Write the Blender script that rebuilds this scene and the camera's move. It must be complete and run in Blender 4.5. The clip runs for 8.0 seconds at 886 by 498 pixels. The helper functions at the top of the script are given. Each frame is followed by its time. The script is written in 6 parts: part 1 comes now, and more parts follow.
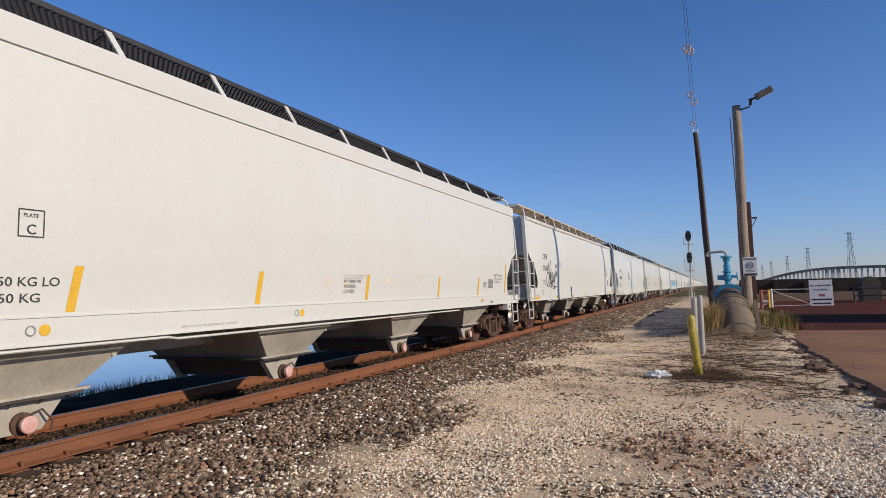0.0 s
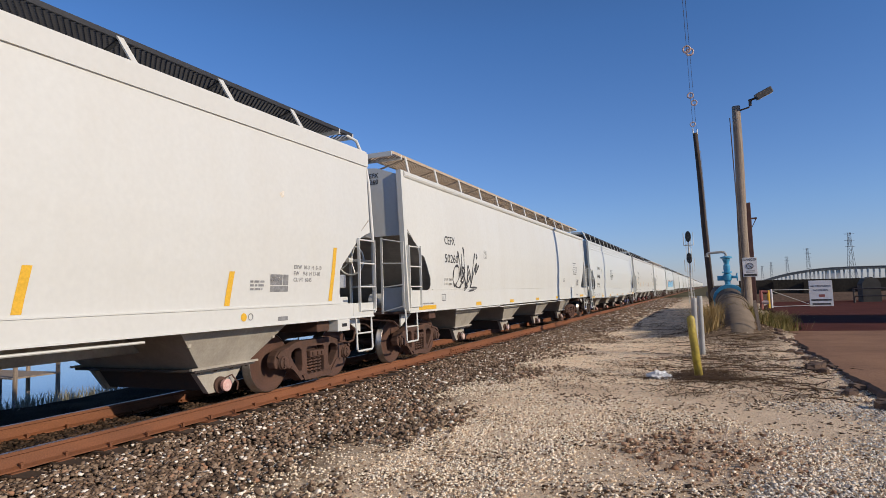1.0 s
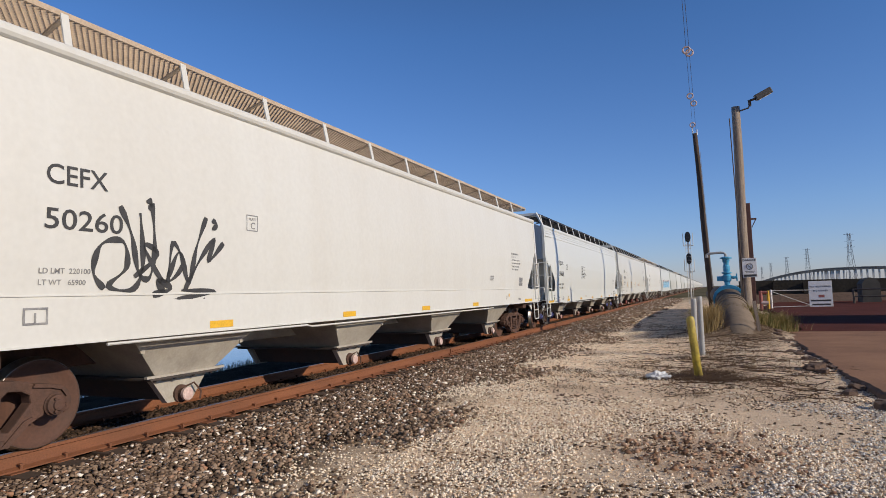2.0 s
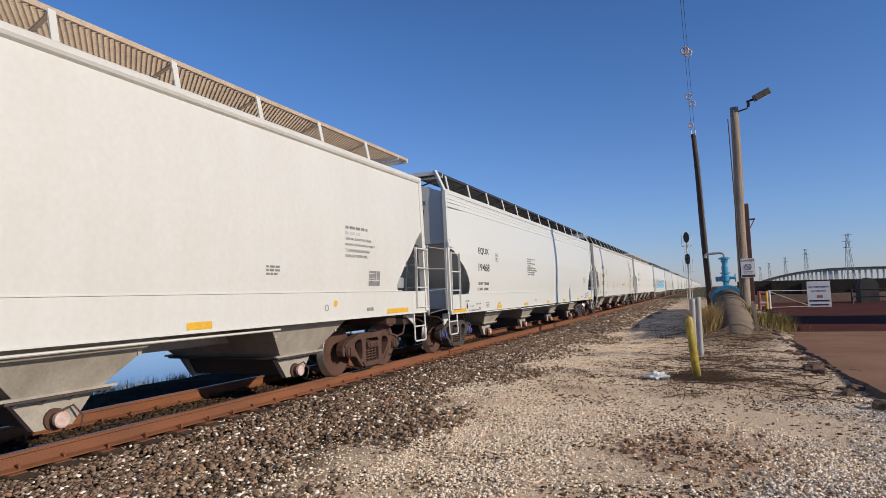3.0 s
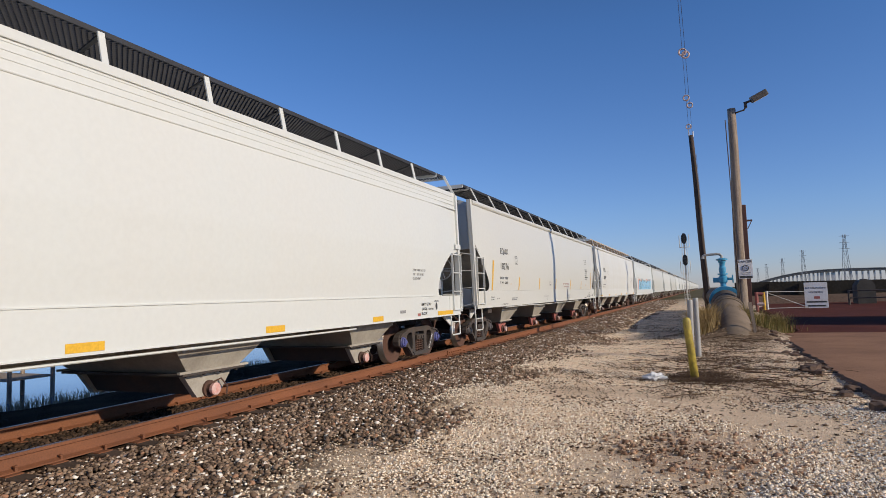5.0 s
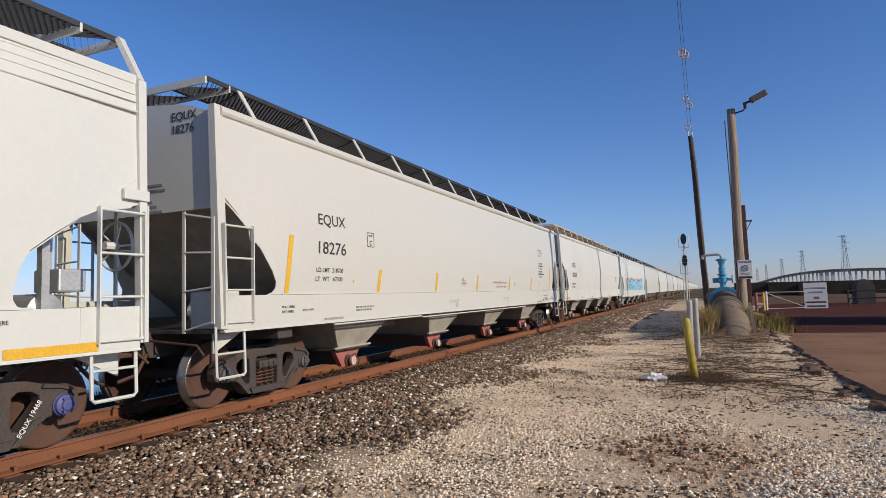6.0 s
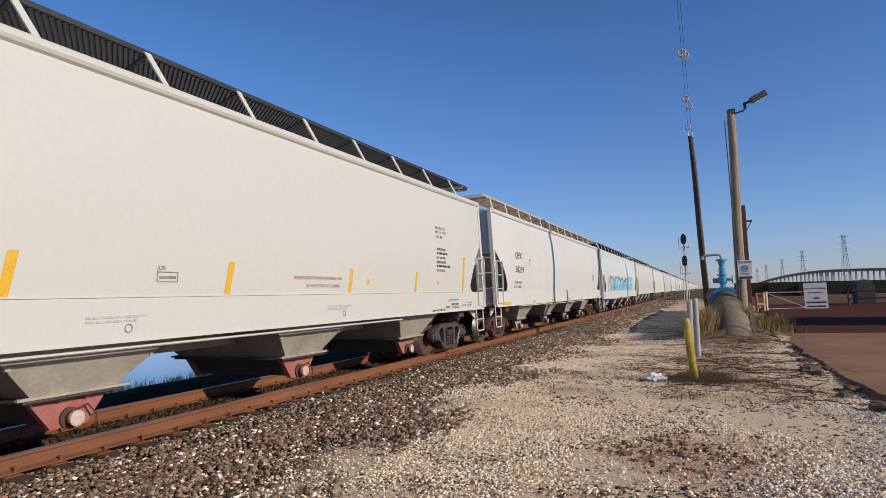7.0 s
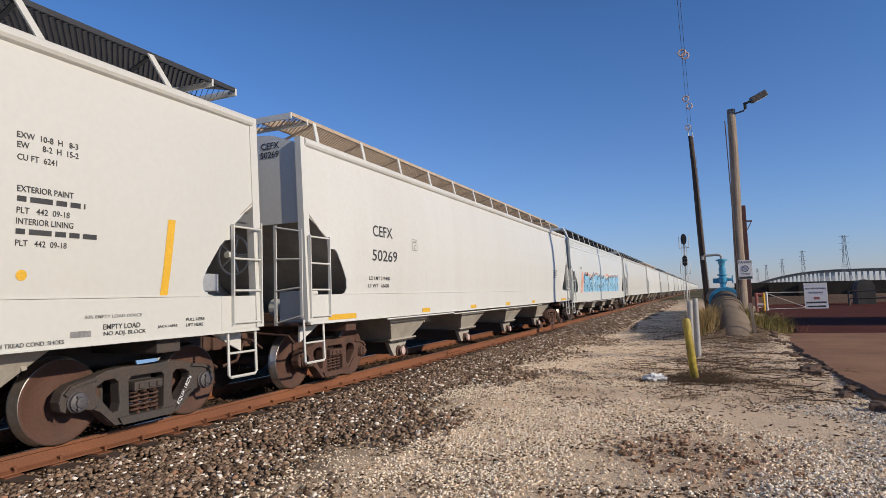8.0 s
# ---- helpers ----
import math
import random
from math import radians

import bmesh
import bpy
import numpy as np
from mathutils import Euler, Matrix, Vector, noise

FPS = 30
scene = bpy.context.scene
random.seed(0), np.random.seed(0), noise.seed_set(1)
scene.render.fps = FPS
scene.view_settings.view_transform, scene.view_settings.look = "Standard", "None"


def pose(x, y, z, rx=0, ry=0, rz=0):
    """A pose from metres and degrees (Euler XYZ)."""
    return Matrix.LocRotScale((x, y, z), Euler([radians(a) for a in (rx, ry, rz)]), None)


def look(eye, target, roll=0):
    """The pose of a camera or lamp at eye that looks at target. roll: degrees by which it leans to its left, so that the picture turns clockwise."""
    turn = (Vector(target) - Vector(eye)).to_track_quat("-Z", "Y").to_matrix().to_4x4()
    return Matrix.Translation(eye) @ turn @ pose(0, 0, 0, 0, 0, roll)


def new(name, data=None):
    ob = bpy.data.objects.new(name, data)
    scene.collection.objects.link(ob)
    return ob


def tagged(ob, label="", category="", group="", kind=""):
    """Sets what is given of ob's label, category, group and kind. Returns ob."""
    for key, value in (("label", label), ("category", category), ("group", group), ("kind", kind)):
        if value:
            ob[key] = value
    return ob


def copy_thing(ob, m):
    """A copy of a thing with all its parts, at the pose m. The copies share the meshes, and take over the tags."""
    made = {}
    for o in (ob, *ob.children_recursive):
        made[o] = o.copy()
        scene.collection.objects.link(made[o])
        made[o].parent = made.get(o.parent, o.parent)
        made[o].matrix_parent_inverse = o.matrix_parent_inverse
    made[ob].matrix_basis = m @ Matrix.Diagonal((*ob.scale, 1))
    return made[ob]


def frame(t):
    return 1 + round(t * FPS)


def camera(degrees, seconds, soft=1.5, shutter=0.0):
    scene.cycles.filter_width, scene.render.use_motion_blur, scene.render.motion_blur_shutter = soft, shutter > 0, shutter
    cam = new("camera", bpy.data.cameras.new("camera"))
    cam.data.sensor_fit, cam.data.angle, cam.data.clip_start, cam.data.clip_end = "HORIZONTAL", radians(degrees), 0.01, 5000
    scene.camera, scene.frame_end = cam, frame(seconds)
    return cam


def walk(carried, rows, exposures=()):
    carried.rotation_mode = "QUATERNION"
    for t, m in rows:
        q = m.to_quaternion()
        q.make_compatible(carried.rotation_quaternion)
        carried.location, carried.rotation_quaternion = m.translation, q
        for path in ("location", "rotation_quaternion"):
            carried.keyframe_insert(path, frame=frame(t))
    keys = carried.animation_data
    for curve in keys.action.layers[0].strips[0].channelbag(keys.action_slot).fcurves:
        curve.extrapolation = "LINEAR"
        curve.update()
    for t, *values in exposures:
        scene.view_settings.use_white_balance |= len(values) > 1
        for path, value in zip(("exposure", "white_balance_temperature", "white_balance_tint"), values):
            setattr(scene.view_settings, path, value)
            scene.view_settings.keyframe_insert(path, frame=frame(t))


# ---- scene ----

# ---------------------------------------------------------------- camera
cam = camera(72.63, 8.0, soft=0.75, shutter=0.0)
EYE = (0.0, 0.0, 1.6)
TURNS = [(0, 94.24, 1.845, 23.79), (0.5, 94.28, 1.855, 23.785), (1, 94.30, 1.865, 23.78), (1.5, 94.33, 1.872, 23.785),
         (3, 94.38, 1.875, 23.64), (3.5, 94.40, 1.878, 23.595), (4, 94.44, 1.878, 23.54), (4.5, 94.46, 1.878, 23.485),
         (6, 94.51, 1.887, 23.405), (6.5, 94.53, 1.893, 23.413), (7, 94.538, 1.9, 23.41), (7.5, 94.546, 1.9, 23.405),
         (8, 94.55, 1.908, 23.425)]
walk(cam, [(t, pose(*EYE, rx, ry, rz)) for t, rx, ry, rz in TURNS])

# ---------------------------------------------------------------- light
SUN_EL, SUN_BACK = 22.5, 11.0            # elevation; turn from +X towards -Y
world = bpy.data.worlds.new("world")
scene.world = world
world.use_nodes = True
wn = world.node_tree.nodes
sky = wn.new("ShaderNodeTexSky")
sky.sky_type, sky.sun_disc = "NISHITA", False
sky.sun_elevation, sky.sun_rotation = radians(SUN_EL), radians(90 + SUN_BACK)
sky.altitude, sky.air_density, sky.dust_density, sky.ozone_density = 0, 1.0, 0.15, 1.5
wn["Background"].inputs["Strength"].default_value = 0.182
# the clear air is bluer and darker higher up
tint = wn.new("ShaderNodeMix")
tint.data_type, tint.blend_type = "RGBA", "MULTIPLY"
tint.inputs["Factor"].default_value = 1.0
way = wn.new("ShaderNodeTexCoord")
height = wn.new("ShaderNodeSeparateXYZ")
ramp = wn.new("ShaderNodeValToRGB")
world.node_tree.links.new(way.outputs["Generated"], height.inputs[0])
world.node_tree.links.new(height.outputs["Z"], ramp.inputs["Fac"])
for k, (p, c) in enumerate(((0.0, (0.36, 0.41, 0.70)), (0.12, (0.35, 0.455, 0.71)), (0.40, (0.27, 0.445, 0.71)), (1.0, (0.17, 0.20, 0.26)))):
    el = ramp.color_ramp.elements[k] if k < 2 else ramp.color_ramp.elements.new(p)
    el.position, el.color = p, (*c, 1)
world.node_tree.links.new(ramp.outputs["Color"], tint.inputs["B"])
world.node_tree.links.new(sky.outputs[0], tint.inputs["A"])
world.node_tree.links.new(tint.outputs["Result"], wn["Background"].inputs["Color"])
sun_data = bpy.data.lights.new("sun", "SUN")
sun_data.energy, sun_data.angle, sun_data.color = 3.97, radians(0.5), (1.0, 0.862, 0.67)
sun = new("sun", sun_data)
sd = Vector((math.cos(radians(SUN_EL)) * math.cos(radians(SUN_BACK)), -math.cos(radians(SUN_EL)) * math.sin(radians(SUN_BACK)),
             math.sin(radians(SUN_EL))))
sun.matrix_world = look(Vector((30, -10, 30)), Vector((30, -10, 30)) - sd)
scene.view_settings.exposure = 0.0


# ---------------------------------------------------------------- materials
def material(name, col, rough=0.6, metal=0.0, col2=None, scale=3.0, mix=0.5, fine=40.0, fine_amt=0.15, bump=0.0, bump_scale=60.0,
             per=0.0, stretch=(1, 1, 1), spec=0.5):
    """A surface with broad stains between two colours, a fine grain and a little relief; per: brightness spread from object to object."""
    m = bpy.data.materials.new(name)
    m.use_nodes = True
    nt = m.node_tree
    b = nt.nodes["Principled BSDF"]
    b.inputs["Roughness"].default_value, b.inputs["Metallic"].default_value = rough, metal
    b.inputs["Specular IOR Level"].default_value = spec
    co = nt.nodes.new("ShaderNodeTexCoord")
    mp = nt.nodes.new("ShaderNodeMapping")
    mp.inputs["Scale"].default_value = stretch
    nt.links.new(co.outputs["Object"], mp.inputs["Vector"])
    n1 = nt.nodes.new("ShaderNodeTexNoise")
    n1.inputs["Scale"].default_value, n1.inputs["Detail"].default_value = scale, 6
    n1.inputs["Roughness"].default_value = 0.65
    nt.links.new(mp.outputs[0], n1.inputs["Vector"])
    rmp = nt.nodes.new("ShaderNodeMapRange")
    rmp.inputs["From Min"].default_value, rmp.inputs["From Max"].default_value = 0.35, 0.68
    rmp.inputs["To Max"].default_value = mix
    nt.links.new(n1.outputs["Fac"], rmp.inputs["Value"])
    mx = nt.nodes.new("ShaderNodeMix")
    mx.data_type = "RGBA"
    c2 = col2 or tuple(c * 0.6 for c in col)
    mx.inputs["A"].default_value, mx.inputs["B"].default_value = (*col, 1), (*c2, 1)
    nt.links.new(rmp.outputs[0], mx.inputs["Factor"])
    n2 = nt.nodes.new("ShaderNodeTexNoise")
    n2.inputs["Scale"].default_value, n2.inputs["Detail"].default_value = fine, 4
    nt.links.new(co.outputs["Object"], n2.inputs["Vector"])
    hs = nt.nodes.new("ShaderNodeHueSaturation")
    r2 = nt.nodes.new("ShaderNodeMapRange")
    r2.inputs["To Min"].default_value, r2.inputs["To Max"].default_value = 1 - fine_amt, 1 + fine_amt
    r2.inputs["From Min"].default_value, r2.inputs["From Max"].default_value = 0.25, 0.75
    nt.links.new(n2.outputs["Fac"], r2.inputs["Value"])
    val = r2.outputs[0]
    if per:
        oi = nt.nodes.new("ShaderNodeObjectInfo")
        r3 = nt.nodes.new("ShaderNodeMapRange")
        r3.inputs["To Min"].default_value, r3.inputs["To Max"].default_value = 1 - per, 1 + per
        nt.links.new(oi.outputs["Random"], r3.inputs["Value"])
        mu = nt.nodes.new("ShaderNodeMath")
        mu.operation = "MULTIPLY"
        nt.links.new(val, mu.inputs[0])
        nt.links.new(r3.outputs[0], mu.inputs[1])
        val = mu.outputs[0]
    nt.links.new(val, hs.inputs["Value"])
    nt.links.new(mx.outputs["Result"], hs.inputs["Color"])
    nt.links.new(hs.outputs[0], b.inputs["Base Color"])
    if bump:
        n3 = nt.nodes.new("ShaderNodeTexNoise")
        n3.inputs["Scale"].default_value, n3.inputs["Detail"].default_value = bump_scale, 5
        nt.links.new(co.outputs["Object"], n3.inputs["Vector"])
        bp = nt.nodes.new("ShaderNodeBump")
        bp.inputs["Strength"].default_value, bp.inputs["Distance"].default_value = bump, 0.01
        nt.links.new(n3.outputs["Fac"], bp.inputs["Height"])
        nt.links.new(bp.outputs[0], b.inputs["Normal"])
    return m


def stones_material(name, ramp, rough=0.9):
    """Loose stones: each piece takes a colour of the ramp."""
    m = bpy.data.materials.new(name)
    m.use_nodes = True
    nt = m.node_tree
    b = nt.nodes["Principled BSDF"]
    b.inputs["Roughness"].default_value = rough
    b.inputs["Specular IOR Level"].default_value = 0.12
    g = nt.nodes.new("ShaderNodeNewGeometry")
    cr = nt.nodes.new("ShaderNodeValToRGB")
    el = cr.color_ramp.elements
    while len(el) < len(ramp):
        el.new(0.5)
    for e, (p, c) in zip(el, ramp):
        e.position, e.color = p, (*c, 1)
    nt.links.new(g.outputs["Random Per Island"], cr.inputs["Fac"])
    nt.links.new(cr.outputs[0], b.inputs["Base Color"])
    return m


PAINT_A = material("paint_warm_white", (0.605, 0.61, 0.59), 0.42, 0, (0.58, 0.57, 0.535), 1.2, 0.5, 14, 0.03, 0.04, 5, stretch=(1, 1, 0.25))
PAINT_B = material("paint_white", (0.62, 0.625, 0.60), 0.45, 0, (0.56, 0.545, 0.50), 0.9, 0.55, 14, 0.035, 0.04, 5, stretch=(1, 1.2, 0.2))
PAINT_C = material("paint_bright_white", (0.61, 0.63, 0.61), 0.35, 0, (0.62, 0.615, 0.58), 0.8, 0.5, 14, 0.025, 0.03, 5, stretch=(1, 1, 0.25))
PAINT_D = material("paint_cream_white", (0.57, 0.57, 0.535), 0.38, 0, (0.57, 0.56, 0.515), 0.8, 0.5, 14, 0.025, 0.03, 5, stretch=(1, 1, 0.25))
HOPPER = material("hopper_paint", (0.42, 0.385, 0.33), 0.65, 0, (0.20, 0.17, 0.135), 2.0, 0.6, 30, 0.1, 0.1, 20)
STEEL = material("galvanised_steel", (0.55, 0.56, 0.57), 0.5, 0.6, (0.4, 0.4, 0.4), 3, 0.5)
GRATE = material("running_board_grating", (0.045, 0.046, 0.052), 0.6, 0.3, (0.03, 0.03, 0.032), 3, 0.5)
GRATE_TAN = material("dusty_tan_grating", (0.50, 0.40, 0.30), 0.75, 0, (0.34, 0.25, 0.18), 3, 0.6)
RAILMAT = material("rusty_rail", (0.25, 0.095, 0.042), 0.75, 0.15, (0.13, 0.055, 0.030), 2.0, 0.7, 60, 0.25, 0.2, 60, stretch=(1, 0.3, 1))
RAILTOP = material("worn_rail_head", (0.30, 0.22, 0.18), 0.4, 0.7, (0.22, 0.12, 0.08), 4, 0.5)
IRON = material("rusty_cast_iron", (0.105, 0.052, 0.036), 0.85, 0.0, (0.045, 0.028, 0.022), 5, 0.75, 40, 0.25, 0.35, 40)
IRON_DARK = material("dark_cast_iron", (0.052, 0.046, 0.043), 0.75, 0.0, (0.085, 0.055, 0.042), 5, 0.6, 40, 0.25, 0.35, 40)
WHEELMAT = material("rusty_wheel", (0.098, 0.045, 0.030), 0.8, 0.0, (0.06, 0.034, 0.026), 4, 0.7, 30, 0.15, 0.15, 30)
TREAD = material("polished_tread", (0.34, 0.32, 0.30), 0.35, 0.9, (0.22, 0.17, 0.14), 6, 0.5)
YELLOW = material("yellow_reflector", (0.72, 0.42, 0.03), 0.5, 0, (0.6, 0.34, 0.04), 5, 0.5)
BLACKP = material("black_stencil", (0.035, 0.035, 0.038), 0.6, 0, (0.07, 0.07, 0.07), 8, 0.6)
STAIN = material("faint_rust_stain", (0.70, 0.655, 0.58), 0.6, 0, (0.62, 0.50, 0.33), 12, 0.9)
FADED = material("very_faded_stencil", (0.40, 0.40, 0.40), 0.6, 0, (0.6, 0.59, 0.57), 9, 0.7)
GREYP = material("faded_stencil", (0.16, 0.16, 0.165), 0.6, 0, (0.38, 0.38, 0.38), 9, 0.7)
REDP = material("red_paint", (0.36, 0.085, 0.075), 0.7, 0, (0.30, 0.17, 0.14), 6, 0.7)
PINKP = material("faded_red_stencil", (0.5, 0.25, 0.24), 0.6)
BLUEP = material("blue_paint", (0.075, 0.095, 0.32), 0.55, 0, (0.08, 0.07, 0.13), 8, 0.7)
CAPGREY = material("gunmetal_bearing_cap", (0.105, 0.10, 0.11), 0.55, 0.2, (0.06, 0.05, 0.05), 9, 0.6)
CYANP = material("blue_graffiti", (0.20, 0.47, 0.70), 0.5, 0, (0.36, 0.62, 0.80), 1.6, 0.8)
ORANGEP = material("orange_graffiti", (0.70, 0.30, 0.20), 0.6, 0, (0.62, 0.45, 0.38), 3, 0.6)
WHITECAP = material("white_cap", (0.62, 0.50, 0.46), 0.6, 0, (0.42, 0.22, 0.18), 9, 0.7)
PINKCAP = material("faded_pink_cap", (0.60, 0.27, 0.23), 0.6, 0, (0.62, 0.50, 0.46), 14, 0.8)
WOOD_TIE = material("creosoted_tie", (0.085, 0.056, 0.04), 0.9, 0, (0.05, 0.036, 0.028), 4, 0.7, 30, 0.25, 0.5, 30, per=0.25, stretch=(0.3, 4, 4))
WOOD_POLE = material("weathered_pole", (0.33, 0.27, 0.215), 0.9, 0, (0.13, 0.092, 0.068), 5, 0.8, 30, 0.3, 0.7, 25, stretch=(5, 5, 0.22))
WOOD_DARK = material("tarred_pole", (0.05, 0.035, 0.028), 0.9, 0, (0.11, 0.072, 0.052), 5, 0.6, 30, 0.3, 0.7, 25, stretch=(5, 5, 0.22))
RUSTP = material("rusty_column", (0.085, 0.04, 0.035), 0.8, 0.1, (0.16, 0.07, 0.045), 4, 0.6, 30, 0.2, 0.2, 30)
BOLLARD = material("chipped_yellow_paint", (0.62, 0.48, 0.08), 0.55, 0, (0.07, 0.05, 0.03), 9, 0.9, 30, 0.1, 0.2, 30, stretch=(1, 1, 0.4))
GREYPOST = material("grey_pipe_paint", (0.36, 0.36, 0.36), 0.55, 0.1, (0.28, 0.27, 0.26), 5, 0.6, 30, 0.1, 0.1, 20)
PIPEMAT = material("dusty_pipe_coating", (0.23, 0.175, 0.125), 0.9, 0, (0.13, 0.098, 0.072), 3, 0.7, 25, 0.15, 0.35, 18)
PIPEDARK = material("dark_pipe_coating", (0.075, 0.062, 0.052), 0.8, 0, (0.14, 0.105, 0.08), 4, 0.6, 25, 0.15, 0.3, 20)
VALVEBLUE = material("blue_valve_paint", (0.055, 0.33, 0.55), 0.4, 0, (0.05, 0.24, 0.42), 5, 0.5, 25, 0.1)
SIGNWHITE = material("white_sign", (0.74, 0.74, 0.75), 0.5, 0, (0.62, 0.61, 0.6), 4, 0.5)
SIGNAL_BLACK = material("signal_black", (0.02, 0.02, 0.022), 0.5)
SIGNAL_MAST = material("signal_mast_paint", (0.52, 0.52, 0.51), 0.5, 0.3, (0.38, 0.37, 0.36), 5, 0.5)
SLAB = material("worn_red_brown_concrete", (0.36, 0.205, 0.125), 0.9, 0, (0.21, 0.115, 0.075), 0.55, 0.8, 45, 0.28, 0.4, 60, spec=0.08)
SLABRED = material("dark_red_surface", (0.125, 0.046, 0.036), 0.95, 0, (0.075, 0.03, 0.025), 0.6, 0.7, 50, 0.2, 0.3, 50, spec=0.03)
SLABEDGE = material("broken_slab_edge", (0.15, 0.095, 0.068), 0.95, 0, (0.06, 0.04, 0.03), 6, 0.7, 50, 0.3, 0.6, 30)
CONCRETE = material("weathered_concrete", (0.40, 0.38, 0.35), 0.85, 0, (0.27, 0.25, 0.23), 0.5, 0.6, 20, 0.1, 0.2, 20)
WALLDARK = material("dark_stained_seawall", (0.05, 0.044, 0.036), 0.95, 0, (0.028, 0.025, 0.02), 0.4, 0.7, 6, 0.25, 0.2, 10, spec=0.05)
BRIDGE_PIER = material("pale_bridge_concrete", (0.62, 0.61, 0.59), 0.8, 0, (0.5, 0.49, 0.47), 0.1, 0.5, 2, 0.05)
BRIDGE_DECK = material("grey_bridge_girder", (0.13, 0.135, 0.14), 0.8, 0, (0.10, 0.105, 0.11), 0.1, 0.5, 2, 0.05)
TOWERMAT = material("transmission_steel", (0.16, 0.18, 0.21), 0.6, 0.2)
PLASTIC = material("crumpled_plastic", (0.66, 0.67, 0.69), 0.35, 0, (0.5, 0.5, 0.52), 12, 0.5)
STRAW = stones_material("dry_grass", [(0.0, (0.34, 0.235, 0.10)), (0.5, (0.50, 0.37, 0.18)), (1.0, (0.22, 0.15, 0.07))])
GREENERY = stones_material("green_weed", [(0.0, (0.09, 0.09, 0.03)), (0.4, (0.22, 0.20, 0.075)), (1.0, (0.48, 0.36, 0.17))])
PALEGRASS = stones_material("pale_bank_grass", [(0.0, (0.20, 0.18, 0.12)), (0.5, (0.36, 0.34, 0.27)), (1.0, (0.10, 0.10, 0.06))])
DEADVINE = stones_material("dead_vine", [(0.0, (0.09, 0.054, 0.034)), (0.6, (0.18, 0.115, 0.07)), (1.0, (0.04, 0.027, 0.019))])
BALLAST = stones_material("ballast_stone", [(0.0, (0.075, 0.050, 0.036)), (0.3, (0.165, 0.112, 0.078)), (0.6, (0.27, 0.19, 0.135)), (0.82, (0.35, 0.26, 0.19)),
                                          (0.905, (0.36, 0.19, 0.115)), (0.935, (0.86, 0.79, 0.70))])
# oily brown stones, coloured darker to deepen the shade under the cars
OILY_SHADED = stones_material("oily_shaded_ballast", [(0.0, (0.022, 0.016, 0.012)), (0.4, (0.05, 0.034, 0.024)), (0.85, (0.10, 0.062, 0.042))])
GRAVEL = stones_material("shell_gravel", [(0.0, (0.13, 0.085, 0.055)), (0.13, (0.40, 0.275, 0.18)), (0.30, (0.88, 0.70, 0.52)),
                                         (0.72, (0.93, 0.83, 0.69))])
EARTH = stones_material("brown_earth_clod", [(0.0, (0.10, 0.058, 0.038)), (0.45, (0.27, 0.16, 0.105)), (0.85, (0.44, 0.29, 0.20))])
GREYGRAVEL = stones_material("grey_shell_gravel", [(0.0, (0.20, 0.17, 0.15)), (0.3, (0.42, 0.38, 0.34)), (0.7, (0.72, 0.67, 0.61)), (0.9, (0.86, 0.82, 0.76))])

# ---------------------------------------------------------------- mesh helpers


def part(name, bm, mat_, parent=None, label="", m=None):
    """Links a bmesh as one mesh object, under parent where given."""
    me = bpy.data.meshes.new(name)
    bm.to_mesh(me)
    bm.free()
    return part_mesh(name, me, mat_, parent, label, m)


def part_mesh(name, me, mat_, parent=None, label="", m=None):
    if mat_ and not me.materials:
        me.materials.append(mat_)
    ob = new(name, me)
    if parent:
        ob.parent = parent
    if m is not None:
        ob.matrix_basis = m
    if label:
        tagged(ob, label)
    return ob


def thing(name, label, category, m=None, group="", kind=""):
    ob = new(name)
    ob.empty_display_size = 0.1
    if m is not None:
        ob.matrix_basis = m
    return tagged(ob, label, category, group, kind)


def box(bm, x0, x1, y0, y1, z0, z1, bev=0.0):
    r = bmesh.ops.create_cube(bm, size=1, matrix=Matrix.Translation(((x0 + x1) / 2, (y0 + y1) / 2, (z0 + z1) / 2))
                              @ Matrix.Diagonal((abs(x1 - x0), abs(y1 - y0), abs(z1 - z0), 1)))
    if bev:
        es = list({e for v in r["verts"] for e in v.link_edges})
        bmesh.ops.bevel(bm, geom=es, offset=bev, segments=2, affect="EDGES", profile=0.6)
    return bm


def rod(bm, a, b, r, n=8, r2=None):
    a, b = Vector(a), Vector(b)
    d = b - a
    m = Matrix.Translation((a + b) / 2) @ d.to_track_quat("Z", "Y").to_matrix().to_4x4()
    bmesh.ops.create_cone(bm, cap_ends=True, segments=n, radius1=r, radius2=r if r2 is None else r2, depth=d.length, matrix=m)
    return bm


def bar(bm, a, b, w, h):
    """A flat bar from a to b."""
    a, b = Vector(a), Vector(b)
    d = b - a
    m = Matrix.Translation((a + b) / 2) @ d.to_track_quat("Y", "Z").to_matrix().to_4x4() @ Matrix.Diagonal((w, d.length, h, 1))
    bmesh.ops.create_cube(bm, size=1, matrix=m)
    return bm


def lathe(bm, prof, n=32, m=Matrix.Identity(4)):
    """Turns a profile of (axial, radius) about the X axis."""
    rings = []
    for a, r in prof:
        rings.append([bm.verts.new(m @ Vector((a, r * math.cos(2 * math.pi * i / n), r * math.sin(2 * math.pi * i / n)))) for i in range(n)])
    for p, q in zip(rings, rings[1:]):
        for i in range(n):
            bm.faces.new((p[i], p[(i + 1) % n], q[(i + 1) % n], q[i]))
    bm.faces.new(list(reversed(rings[0])))
    bm.faces.new(rings[-1])
    bmesh.ops.recalc_face_normals(bm, faces=bm.faces)
    return bm


